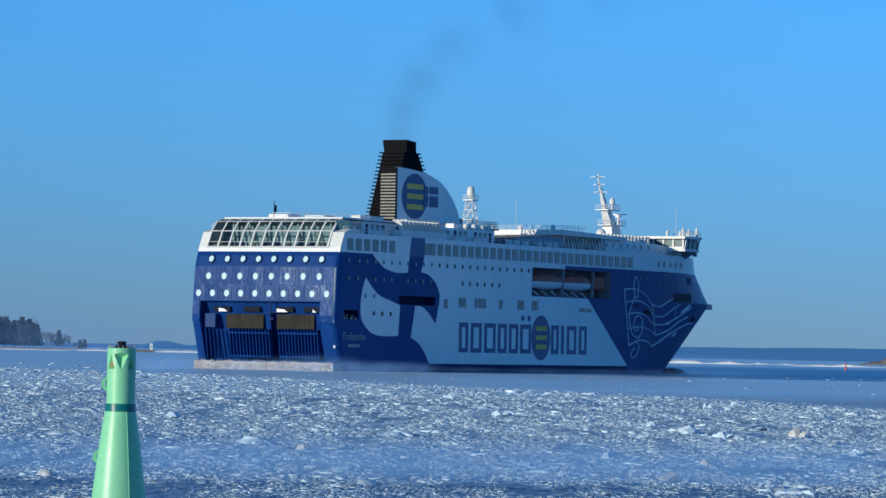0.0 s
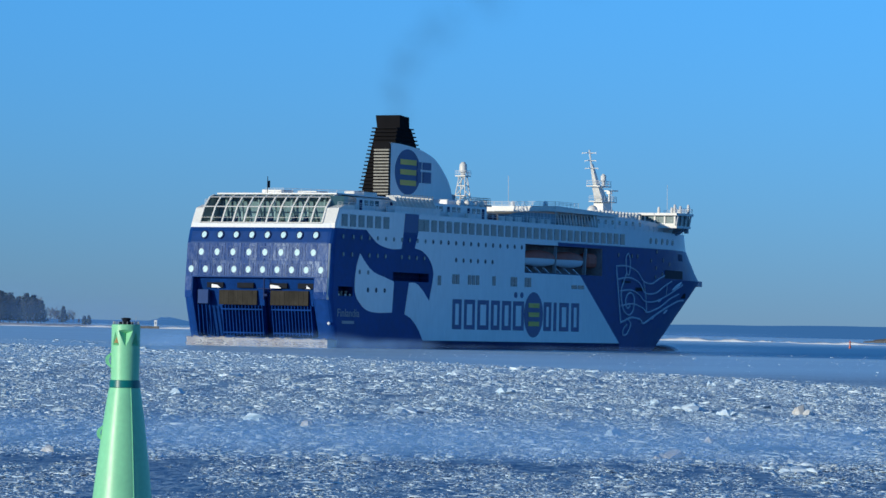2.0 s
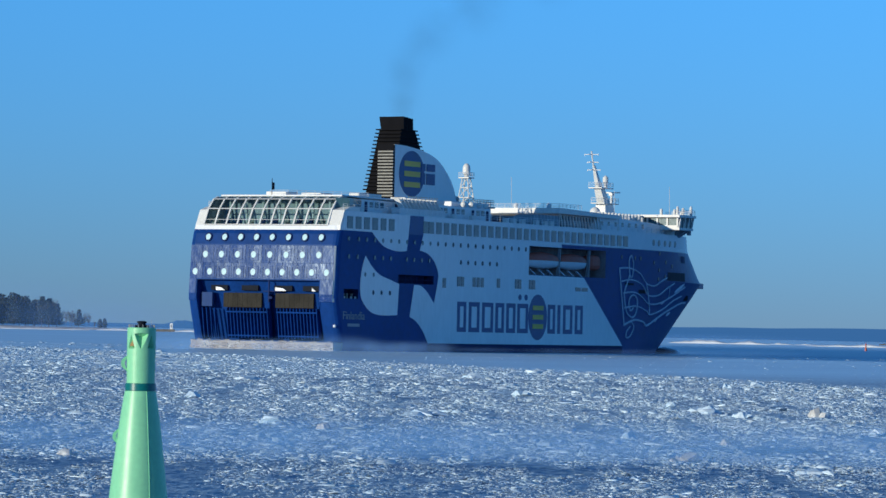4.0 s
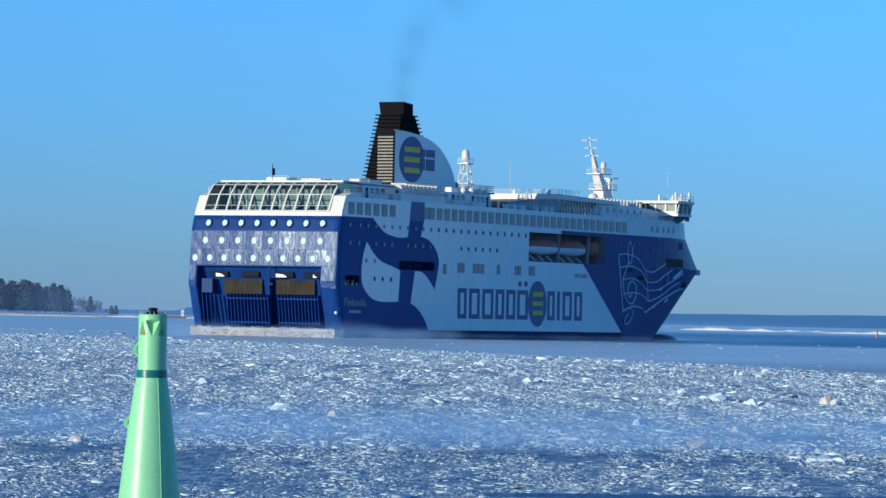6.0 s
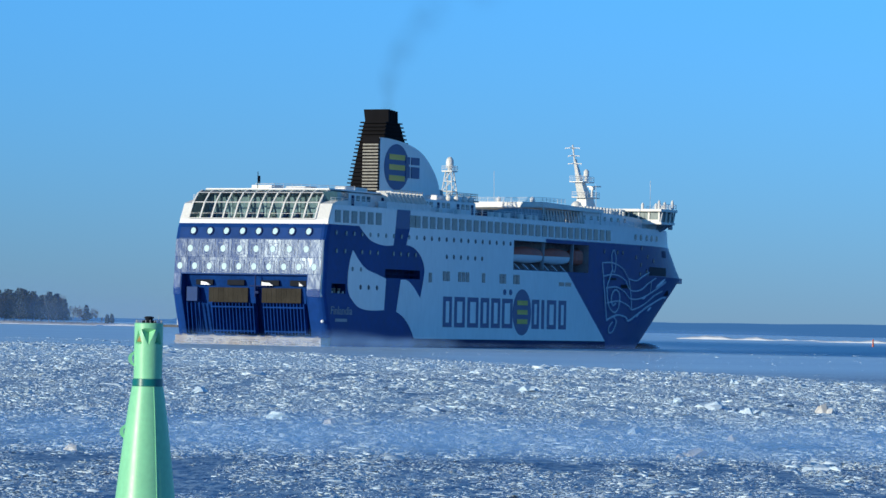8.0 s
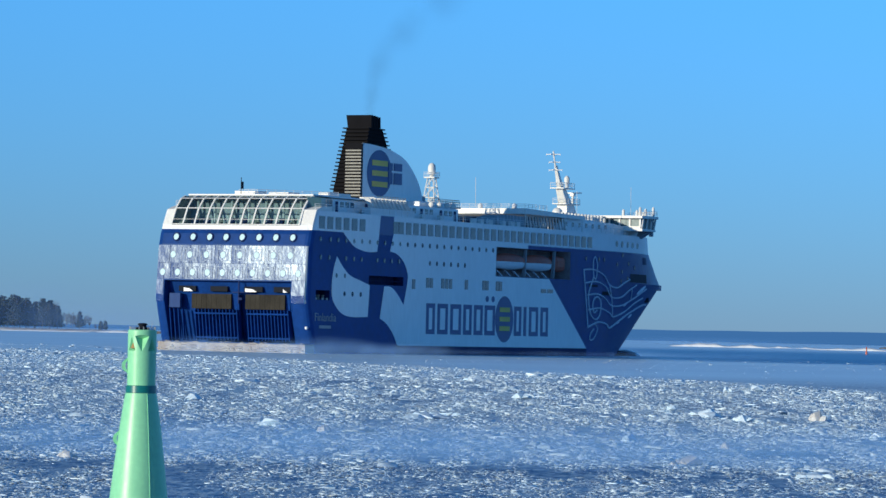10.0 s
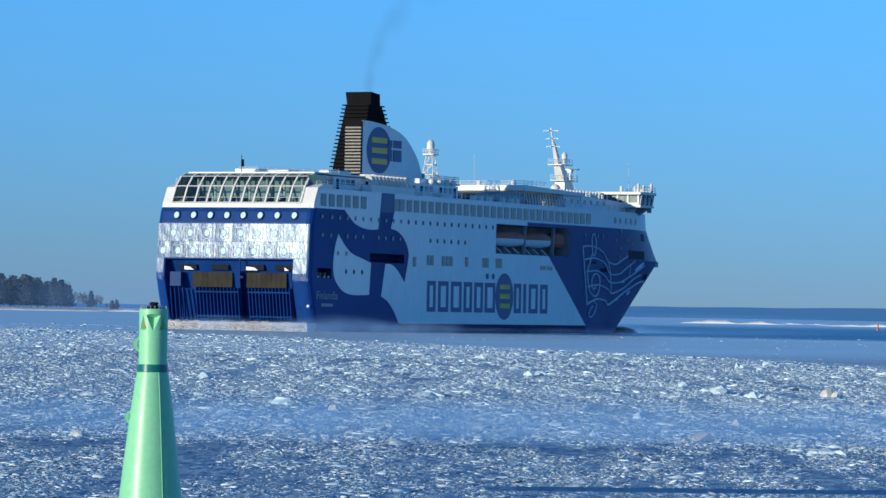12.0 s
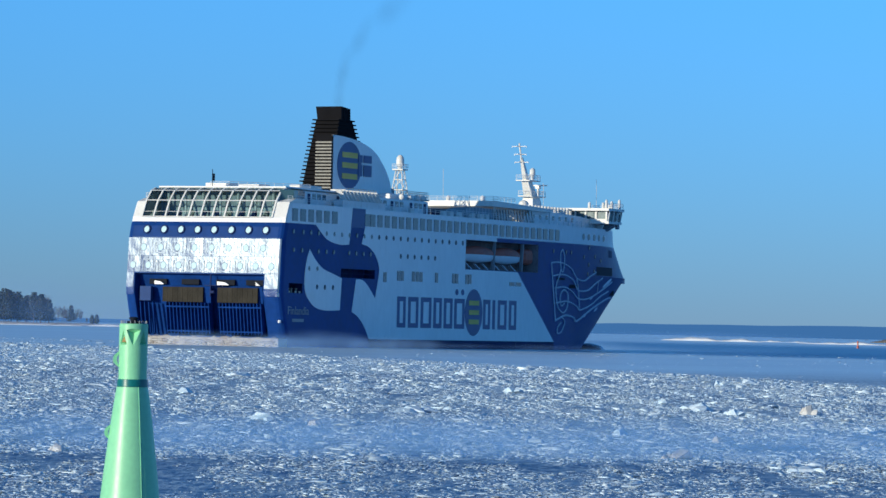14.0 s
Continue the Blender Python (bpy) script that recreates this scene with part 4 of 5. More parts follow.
    bmesh.ops.transform(bm, matrix=Matrix.Translation((3.9, SIDE - 0.04, 4.8)) @ Matrix.Rotation(radians(90), 4, "X") @ Matrix.Diagonal((7.4 / wide, 1, 1, 1)), verts=bm.verts)
    part("ship_name", bm, M_GREY, hull, "pale lettering of the ship's name")
    livery("port_bar", [(5.6, 3.6), (9.6, 3.6), (9.6, 4.1), (5.6, 4.1)], M_GREY, hull, 0.06)
    livery("mark_bar", [(90.0, 11.1), (92.3, 11.1), (92.3, 11.8), (90.0, 11.8)], M_PANE, hull, 0.1)
    livery("mark_bar", [(92.7, 11.1), (95.2, 11.1), (95.2, 11.8), (92.7, 11.8)], M_PANE, hull, 0.1)
    # five waving lines with notes on the bow
    def line(pts, r, name="wave_line"):
        bm = bmesh.new()
        run = [side_at(p.x, p.y, 0.05) for p in curve_points([(a, b, 0) for a, b in pts], 6)]
        for p, q in zip(run, run[1:]):
            rod(bm, p, q, r, 5)
        part(name, bm, M_LINE, hull, "pale painted wave line")
    waves = (
        ((108.7, 15.86), (113.5, 15.96), (118.0, 14.98), (120.8, 13.23), (124.7, 12.76), (128.1, 13.72), (131.3, 14.51)),
        ((109.7, 13.39), (114.5, 13.73), (119.0, 12.84), (122.0, 10.91), (127.3, 10.98), (131.4, 12.32), (135.7, 13.49)),
        ((110.6, 11.1), (115.4, 11.35), (119.1, 10.51), (122.3, 9.29), (128.0, 9.36), (135.0, 10.72), (143.9, 12.88)),
        ((111.1, 8.26), (116.5, 8.68), (121.7, 7.84), (124.2, 7.14), (131.5, 8.3), (137.4, 10.02), (143.2, 11.02)),
        ((111.2, 5.06), (115.8, 5.99), (120.5, 5.67), (122.5, 4.96), (128.5, 6.45), (135.1, 7.97), (144.4, 9.54), (151.0, 9.8)))
    for k, w in enumerate(waves):
        line(w, 0.15 if k < 4 else 0.19)
    line([(108.7, 15.9), (111.1, 4.8)], 0.15)
    line([(120.8, 13.2), (122.0, 10.9), (123.6, 7.2)], 0.13)
    line([(133.2, 12.9), (133.9, 10.4)], 0.11)
    line([(113.9, 18.5), (112.9, 17.5), (113.3, 14.7), (114.4, 14.4), (114.8, 16.9), (113.9, 18.5)], 0.13, "note")
    line([(113.3, 14.7), (112.2, 13.1), (111.0, 11.1), (111.5, 8.6), (112.5, 7.2), (114.8, 6.5), (116.6, 7.6), (116.8, 9.8), (115.4, 10.8), (113.7, 10.4), (113.0, 9.0), (113.8, 7.8), (115.1, 8.3)], 0.16, "note")
    line([(113.9, 5.8), (115.7, 4.7), (114.1, 2.9), (112.2, 2.6), (112.3, 3.7), (113.9, 4.7)], 0.14, "note")
    for x0, z0, x1, z1, w in ((137.1, 11.7, 143.0, 13.5, 0.45), (135.3, 7.05, 138.2, 7.8, 0.32), (127.4, 5.8, 129.0, 6.5, 0.3), (129.6, 9.3, 131.6, 9.9, 0.3)):
        bm = bmesh.new()
        p, q = side_at(x0, z0, 0.0), side_at(x1, z1, 0.0)
        turn = (q - p).to_track_quat("X", "Z").to_matrix().to_4x4()
        bmesh.ops.create_uvsphere(bm, u_segments=12, v_segments=6, radius=1, matrix=Matrix.Translation((p + q) / 2) @ turn @ Matrix.Diagonal(((q - p).length / 2, 0.14, w, 1)))
        part("note_head", bm, M_LINE, hull)
    # mooring deck openings in the bow: solid panels, inner light and dark in their colour
    def bow_opening(x0, x1, z0, z1, mat, name):
        bm = bmesh.new()
        rows = [[bm.verts.new(side_at(x0 + (x1 - x0) * i / 4, z, d)) for i in range(5)] for z, d in ((z0, -0.2), (z0, 0.05), (z1, 0.05), (z1, -0.2))]
        for lo, hi in zip(rows, rows[1:] + rows[:1]):
            for i in range(4):
                bm.faces.new((lo[i], lo[i + 1], hi[i + 1], hi[i]))
        part(name, bm, mat, hull)
    bow_opening(131.6, 143.0, 13.95, 15.6, M_MOORING, "mooring_opening")
    bow_opening(111.3, 115.2, 12.7, 13.1, M_DARK, "slot")
    bow_opening(117.4, 122.2, 11.2, 11.9, M_DARK, "slot")
    bow_opening(140.0, 143.5, 17.6, 19.0, M_DEEP, "mooring_opening")
    # portholes and small windows along the side
    dark = porthole_mesh(0.33, 0.12, M_PANE)
    r1 = [5.4, 8.8] + [11.5 + 2.77 * i for i in range(22)]
    deep_port = porthole_mesh(0.36, 0.12, M_PORT)
    for row, z in ((r1, 18.35), ([5.6, 8.5, 14.3, 17.1, 19.8, 25.4, 28.0, 30.7, 33.4, 44.9, 47.6, 50.3, 53.0, 55.8, 58.5], 15.35), ([11.1, 14.0], 12.45), ([14.0, 16.8, 19.7], 9.45)):
        for x in row:
            shared("porthole", deep_port if x > 36 or z < 11 else dark, (x, SIDE - 0.07, z), hull)
    oval_port = porthole_mesh(0.52, 0.12, M_PANE)
    for x in (123.8, 126.4, 129.4, 132.2, 135.4):
        p = side_at(x, 21.2, 0.03)
        shared("porthole", oval_port, p, hull)
    for x, z in ((109.7, 18.0), (115.6, 18.0), (118.0, 18.0), (126.9, 19.15), (124.3, 17.3), (130.3, 17.5), (133.9, 16.8), (130.2, 14.7), (126.6, 14.1), (126.9, 15.9)):
        p = side_at(x, z, 0.03)
        shared("porthole", deep_port, p, hull)
    bm = bmesh.new()
    box(bm, -0.55, 0.55, -0.05, 0.05, -0.85, 0.85)
    me = mesh_of("side_window", bm, M_PANE)
    for x in (44.2, 45.6, 50.0, 51.5, 53.0, 59.2, 66.2, 67.5, 71.7, 73.0):
        shared("side_window", me, (x, SIDE - 0.09, 11.95), hull)
    shared("side_window", me, (38.9, SIDE - 0.09, 11.6), hull)
    # stern light and side fittings
    bm = bmesh.new()
    bmesh.ops.create_uvsphere(bm, u_segments=10, v_segments=6, radius=0.28, matrix=Matrix.Translation((2.4, -13.2, 3.6)))
    part("stern_light", bm, M_WHITE, hull)


def build_lifeboats(hull):
    def boat(x, length):
        bm = bmesh.new()
        rings = []
        for i in range(13):
            f = i / 12
            w = 1.55 * math.sin(math.pi * (0.06 + 0.88 * f)) ** 0.55
            rings.append([bm.verts.new((x + length * f, SIDE + 1.05 + w * math.cos(a), 16.5 + 1.45 * math.sin(a) * (0.75 + 0.25 * math.sin(math.pi * f)))) for a in np.linspace(math.pi, 2 * math.pi, 9)])
        for p, q in zip(rings, rings[1:]):
            for k in range(8):
                bm.faces.new((p[k], p[k + 1], q[k + 1], q[k]))
        bm.faces.new(rings[0]), bm.faces.new(rings[-1])
        b = part("lifeboat", bm, M_WHITE, hull, "white lifeboat with faded orange canopy", True)
        bm = bmesh.new()
        rings = []
        for i in range(13):
            f = i / 12
            w = 1.5 * math.sin(math.pi * (0.08 + 0.84 * f)) ** 0.5
            rings.append([bm.verts.new((x + 0.2 + (length - 0.4) * f, SIDE + 1.05 + w * math.cos(a), 16.5 + 1.6 * math.sin(a) * math.sin(math.pi * (0.1 + 0.8 * f)) ** 0.4)) for a in np.linspace(0, math.pi, 9)])
        for p, q in zip(rings, rings[1:]):
            for k in range(8):
                bm.faces.new((p[k], p[k + 1], q[k + 1], q[k]))
        bm.faces.new(rings[0]), bm.faces.new(rings[-1])
        part("canopy", bm, M_ORANGE, b, "", True)
    boat(71.6, 12.4), boat(84.5, 11.0)
    for x in (71.3, 83.9, 96.2):
        bm = bmesh.new()
        hexa(bm, [(x, SIDE + 0.3, 13.85), (x + 0.28, SIDE + 0.3, 13.85), (x + 0.28, SIDE + 1.0, 13.85), (x, SIDE + 1.0, 13.85)], [(x, SIDE + 0.1, 18.95), (x + 0.28, SIDE + 0.1, 18.95), (x + 0.28, SIDE + 0.6, 18.95), (x, SIDE + 0.6, 18.95)])
        part("davit", bm, M_GREY, hull)
    for x in (74.5, 78, 81.5, 86.5, 90, 93.5):
        bm = bmesh.new()
        hexa(bm, [(x, SIDE + 0.4, 13.85), (x + 0.4, SIDE + 0.4, 13.85), (x + 0.4, SIDE + 0.8, 13.85), (x, SIDE + 0.8, 13.85)], [(x - 1.4, SIDE + 0.9, 14.9), (x - 1.0, SIDE + 0.9, 14.9), (x - 1.0, SIDE + 1.3, 14.9), (x - 1.4, SIDE + 1.3, 14.9)])
        part("cradle", bm, M_LINE, hull)
    bm = bmesh.new()
    box(bm, 97.1, 101.9, SIDE + 0.35, SIDE + 2.6, 15.2, 18.1, 0.9)
    part("rescue_boat", bm, M_ORANGE, hull, "orange rescue boat stowed in its bay")


def rail(ferry, pts, z, h=1.05, step=1.6, mat=None):
    """Open deck railing along plan points."""
    bm = bmesh.new()
    for (x0, y0), (x1, y1) in zip(pts, pts[1:]):
        for k in (0.4, 0.7, 1.0):
            rod(bm, (x0, y0, z + h * k), (x1, y1, z + h * k), 0.035, 4)
        n = max(1, int(math.hypot(x1 - x0, y1 - y0) / step))
        for i in range(n + 1):
            f = i / n
            rod(bm, (x0 + (x1 - x0) * f, y0 + (y1 - y0) * f, z), (x0 + (x1 - x0) * f, y0 + (y1 - y0) * f, z + h), 0.045, 4)
    part("railing", bm, mat or M_WHITE, ferry, "white deck railing")


def build_deckhouse(ferry):
    # white deck above the navy hull
    bm = bmesh.new()
    shell(bm, [DECK, 20.4, 21.6, 23.0], ())
    # the stern wall is open behind the lounge glass, and so is the deck above it
    for lo, hi, spans in ((DECK, 20.4, ((SIDE + 1.1, PORT - 1.1),)), (20.4, 21.6, ((SIDE + 1.1, -11.1), (13.35, PORT - 1.1))), (21.6, 23.0, ((SIDE + 1.1, -11.1), (13.35, PORT - 1.1)))):
        for y0, y1 in spans:
            bm.faces.new([bm.verts.new(stern_point(y, z)) for y, z in ((y0, lo), (y1, lo), (y1, hi), (y0, hi))])
    bmesh.ops.delete(bm, geom=[f for f in bm.faces if all(abs(v.co.z - 23.0) < 0.01 for v in f.verts) and f.calc_center_median().x < 9.1], context="FACES")
    bmesh.ops.remove_doubles(bm, verts=bm.verts, dist=0.002)
    house = part("deckhouse", bm, M_WHITE, ferry, "white superstructure deck")
    # navy cross stripe over the white deck
    livery("stripe", [(26.0, DECK), (31.1, DECK), (31.2, 22.95), (26.5, 22.95)], M_LETTER, house, 0.06)
    # window band
    bm = bmesh.new()
    box(bm, -0.92, 0.92, -0.05, 0.05, -1.02, 1.02)
    me = mesh_of("window", bm, M_PANE)
    for x in [5.8 + 2.82 * i for i in range(6)] + [31.9] + [33.95 + 2.76 * i for i in range(29)]:
        shared("window", me, (x, SIDE - 0.05, 21.1), house)
    # stern lounge: two sloping rows of glass in white frames
    lo, mid_z, hi = 20.55, 23.3, 25.0
    y_left, y_right = 13.35, -11.1
    def back(z): return stern_x(z)
    bm = bmesh.new()
    box(bm, back(lo) + 0.1, 9.3, y_right, y_left, lo - 0.15, lo - 0.02)
    lounge = part("lounge", bm, M_INNER, house, "glazed stern lounge")
    bm = bmesh.new()
    box(bm, 9.0, 9.3, y_right, y_left, lo - 0.02, 25.5)
    part("lounge_wall", bm, M_INNER, lounge)
    for y0, y1 in ((y_left - 0.2, y_left - 0.02), (y_right + 0.02, y_right + 0.2)):
        bm = bmesh.new()
        prism(bm, [(back(z) + 0.2, z) for z in (lo, 22.0, mid_z, hi, 25.4)] + [(9.0, 25.4), (9.0, lo)], "y", y0, y1)
        part("lounge_end", bm, M_INNER, lounge)
    bm = bmesh.new()
    box(bm, 7.9, 9.3, y_right, y_left, 25.35, 25.48)
    part("lounge_ceiling", bm, M_INNER, lounge)
    for k in range(7):
        bm = bmesh.new()
        lathe(bm, [(0.28, lo), (0.22, lo + 0.2), (0.22, 25.0), (0.3, 25.45)], 10, (7.9, y_left - 2.2 - 3.3 * k, 0))
        part("lounge_column", bm, M_CREAM, lounge)
    for k in range(10):
        bm = bmesh.new()
        y = y_left - 1.4 - 2.35 * k
        box(bm, 3.9, 4.7, y - 0.5, y + 0.5, lo, lo + 0.45, 0.08), box(bm, 4.6, 4.8, y - 0.5, y + 0.5, lo + 0.4, lo + 1.1, 0.06)
        part("lounge_chair", bm, M_DEEP if k % 3 else M_TAN, lounge)
    n = 11
    for i in range(n):
        a, b = y_left + (y_right - y_left) * i / n, y_left + (y_right - y_left) * (i + 1) / n
        for z0, z1 in ((lo, mid_z), (mid_z, hi), (hi, 25.5)):
            bm = bmesh.new()
            stern_patch(bm, b + 0.1, a - 0.1, z0 + 0.08, z1 - 0.06, 0.1, 0.12)
            part("pane", bm, M_CLEAR, house)
    for i in range(n + 1):
        y = y_left + (y_right - y_left) * i / n
        bm = bmesh.new()
        for z0, z1 in ((lo, mid_z), (mid_z, hi), (hi, 25.5)):
            stern_patch(bm, y - 0.14, y + 0.14, z0, z1, 0.24, 0.3, steps=2)
        part("mullion", bm, M_CREAM, house)
    for z in (lo, lo + 0.85, mid_z, hi):
        bm = bmesh.new()
        stern_patch(bm, y_right, y_left, z - (0.08 if z != lo + 0.85 else 0.03), z + (0.08 if z != lo + 0.85 else 0.03), 0.2, 0.25, steps=1)
        part("transom_bar", bm, M_CREAM, house)
    # rounded white shoulders beside the lounge
    for y0, y1 in ((y_left, PORT - 0.6), (SIDE + 0.2, y_right)):
        bm = bmesh.new()
        prism(bm, [(stern_x(DECK) + 0.1, DECK), (stern_x(20.5), 20.5), (stern_x(23) - 0.0, 23.1), (6.4, 23.7), (9.4, 23.7), (9.4, DECK)], "y", y0, y1)
        part("shoulder", bm, M_CREAM, house, "weathered white shoulder", False)
    bm = bmesh.new()
    prism(bm, [(5.5, y_right), (14, y_right), (14, -11.2), (9, -12.6), (6.9, -13.0)], "z", 23.1, 25.2)
    part("corner_glass", bm, M_GLASS, house)
    bm = bmesh.new()
    box(bm, 7.6, 36, -11.1, 13.0, 25.5, 25.8, 0.1)
    part("lounge_roof", bm, M_WHITE, house)
    for x0, x1, y0, y1, z1 in ((11, 15, 2, 6, 26.5), (17, 25, -2, 1, 26.3), (22, 30, -6, -4, 26.7), (26, 30, 4, 8, 26.9), (33, 36, -9, -6, 26.4)):
        bm = bmesh.new()
        box(bm, x0, x1, y0, y1, 25.7, z1, 0.1)
        part("roof_locker", bm, M_CREAM, house)
    bm = bmesh.new()
    rod(bm, (8, 3.0, 25.6), (8, 3.0, 28.6), 0.07)
    box(bm, 8, 8.7, 2.9, 3.1, 26.7, 27.9, 0.04)
    part("flagstaff", bm, M_DARK, ferry, "dark furled flag on its staff")
    rail(ferry, [(8.4, 3.6), (8.4, 0), (20, -9)], 25.7, 0.9)
    rail(ferry, [(5.0, SIDE + 0.9), (5.6, SIDE + 0.4), (30, SIDE + 0.25), (70, SIDE + 0.25), (117, SIDE + 0.3), (130, MID - 13.0), (150, MID - 8.8)], 23.05, 1.1, 2.2)
    rail(ferry, [(6.0, 14.4), (5.4, 13.7), (6.4, 13.2)], 23.6, 1.0)
    # inner house behind the rail
    bm = bmesh.new()
    box(bm, 14, 62, -10.6, 11.8, 23.0, 25.4, 0.15)
    part("inner_house", bm, M_WHITE, house)
    # doors, windows and lockers along the inner house
    bm = bmesh.new()
    box(bm, -0.4, 0.4, -0.06, 0.06, -0.95, 0.95)
    door_mesh = mesh_of("house_door", bm, M_DEEP)
    bm = bmesh.new()
    box(bm, -0.55, 0.55, -0.05, 0.05, -0.45, 0.45)
    light_mesh = mesh_of("house_window", bm, M_PANE)
    bm = bmesh.new()
    box(bm, -0.7, 0.7, -0.35, 0.35, 0.0, 0.9, 0.08)
    locker_mesh = mesh_of("deck_locker", bm, M_CREAM)
    for x in (16.5, 27.0, 41.0, 47.5, 55.0, 60.5):
        shared("house_door", door_mesh, (x, -10.64, 24.0), house)
    for x in (18.4, 20.2, 22.0, 43.0, 44.8, 49.5, 51.3, 57.0, 58.8):
        shared("house_window", light_mesh, (x, -10.64, 24.5), house)
    for x in (10.5, 13.0, 40.2, 46.0, 53.0, 64.0, 67.0, 70.5, 76.0, 79.5, 82.0):
        shared("deck_locker", locker_mesh, (x, -12.6 if x > 62 else -11.6, 23.02), house)
    # sloping skylights beside the funnel
    for i in range(11):
        x = 24.5 + 1.35 * i
        bm = bmesh.new()
        hexa(bm, [(x + 0.5, -13.3, 24.2), (x + 0.7, -13.3, 24.2), (x + 0.7, -12.3, 24.2), (x + 0.5, -12.3, 24.2)], [(x - 0.2, -12.5, 26.0), (x, -12.5, 26.0), (x, -11.5, 26.0), (x - 0.2, -11.5, 26.0)])
        part("skylight", bm, M_CREAM, house)
    bm = bmesh.new()
    box(bm, 24, 40, -13.2, -11.4, 23.0, 24.2)
    part("skylight_sill", bm, M_WHITE, house)
    bm = bmesh.new()
    box(bm, 50, 62, -9.0, 10.2, 25.4, 26.4, 0.2), box(bm, 62, 75, -3.6, 4.8, 23.0, 26.2, 0.2)
    part("fan_house", bm, M_WHITE, house)
    for x in (52, 55, 58, 60.5):
        bm = bmesh.new()
        bmesh.ops.create_uvsphere(bm, u_segments=10, v_segments=6, radius=0.55, matrix=Matrix.Translation((x, -10.3, 25.9)))
        rod(bm, (x, -10.3, 24), (x, -10.3, 26), 0.2)
        part("ventilator", bm, M_CREAM, house)
    # sun deck canopy
    bm = bmesh.new()
    hexa(bm, [(86, -12.3, 25.55), (113, -12.0, 25.4), (113, 13.2, 25.4), (86, 13.5, 25.55)], [(86, -12.3, 26.6), (113, -12.0, 26.0), (113, 13.2, 26.0), (86, 13.5, 26.6)])
    canopy = part("canopy", bm, M_CREAM, ferry, "white sun deck canopy roof")
    for x in (87, 95, 104, 112):
        for y in (-11.8, -4, 5, 13.0):
            bm = bmesh.new()
            rod(bm, (x, y, 23.0), (x, y, 25.7), 0.12)
            part("post", bm, M_CREAM, canopy)
    rail(ferry, [(86.3, 12.5), (86.3, -12), (96, -11.9)], 26.5, 0.9)
    for y in (-9, -2, 4):
        bm = bmesh.new()
        lathe(bm, [(0.3, 0), (0.45, 0.3), (0.45, 0.8), (0.1, 1.1)], 10, (88, y, 26.5))
        part("roof_vent", bm, M_WHITE, canopy)
    bm = bmesh.new()
    box(bm, 97, 116, -9.2, 10.4, 23.0, 25.3, 0.1)
    part("cafe", bm, M_DEEP, ferry, "dark glazed sun deck house")
    for i in range(14):
        x = 87.5 + 1.25 * i
        bm = bmesh.new()
        hexa(bm, [(x, -12.4, 23.05), (x + 0.25, -12.0, 23.05), (x + 0.15, -11.9, 23.05), (x - 0.1, -12.3, 23.05)], [(x, -12.0, 25.3), (x + 0.25, -11.6, 25.3), (x + 0.15, -11.5, 25.3), (x - 0.1, -11.9, 25.3)])
        part("windscreen", bm, M_CREAM, house)
    # cloth awning over the sun deck seats, on its hoops
    arc = [(70.6 + 16.6 * f, 23.05 + 2.05 * min(1.0, math.sin(math.pi * min(0.5, f * 0.95)) ** 0.8)) for f in np.linspace(0, 1, 14)]
    bm = bmesh.new()
    prism(bm, arc + [(87.2, 23.05)], "y", -11.6, -8.2)
    part("awning", bm, M_FABRIC, house, "grey cloth awning")
    for i in range(12):
        x = 71.6 + i * 1.35
        z = float(np.interp(x, [p[0] for p in arc], [p[1] for p in arc]))
        bm = bmesh.new()
        rod(bm, (x, -11.66, 23.0), (x, -11.66, z), 0.06, 4)
        part("awning_hoop", bm, M_LINE, house)
    # raked screen along the deck edge towards the bridge
    bm = bmesh.new()
    prism(bm, [(101.0, 23.05), (143.0, 23.05), (141.0, 23.9), (136.0, 24.6), (128.5, 25.2), (116.0, 25.5), (104.7, 25.5)], "y", -11.0, -10.75)
    part("screen", bm, M_WHITE, house, "white raked deck screen")
    for x in (106.5, 109.5, 112.5, 115.5, 118.5, 121.5, 124.5):
        bm = bmesh.new()
        box(bm, x - 0.45, x + 0.45, -11.06, -10.99, 24.0, 24.8, 0.03)
        part("screen_window", bm, M_PANE, house)
    # upper forward house up to the bridge
    bm = bmesh.new()
    prism(bm, [(112, -8.6), (128, -8.4), (141, -7.2), (141, 8.4), (128, 9.6), (112, 9.8)], "z", 23.0, 25.3)
    part("officers_house", bm, M_WHITE, house)
    bm = bmesh.new()
    lathe(bm, [(0.32, 0), (0.36, 0.2), (0.36, 1.4), (0.2, 1.6)], 8)
    me = mesh_of("liferaft", bm, M_CREAM)
    for i in range(18):
        shared("liferaft", me, (113.5 + 1.5 * i, -6.9, 25.3), house)
    rail(ferry, [(112, -7.9), (128, -7.8), (137, -7.0)], 25.3, 1.1)
    for x, z in ((116, 23.2), (119, 23.2), (122, 23.4), (125, 23.2)):
        bm = bmesh.new()
        box(bm, x, x + 0.8, -8.75, -8.6, z + 0.2, z + 1.0)
        part("house_window", bm, M_PANE, house)


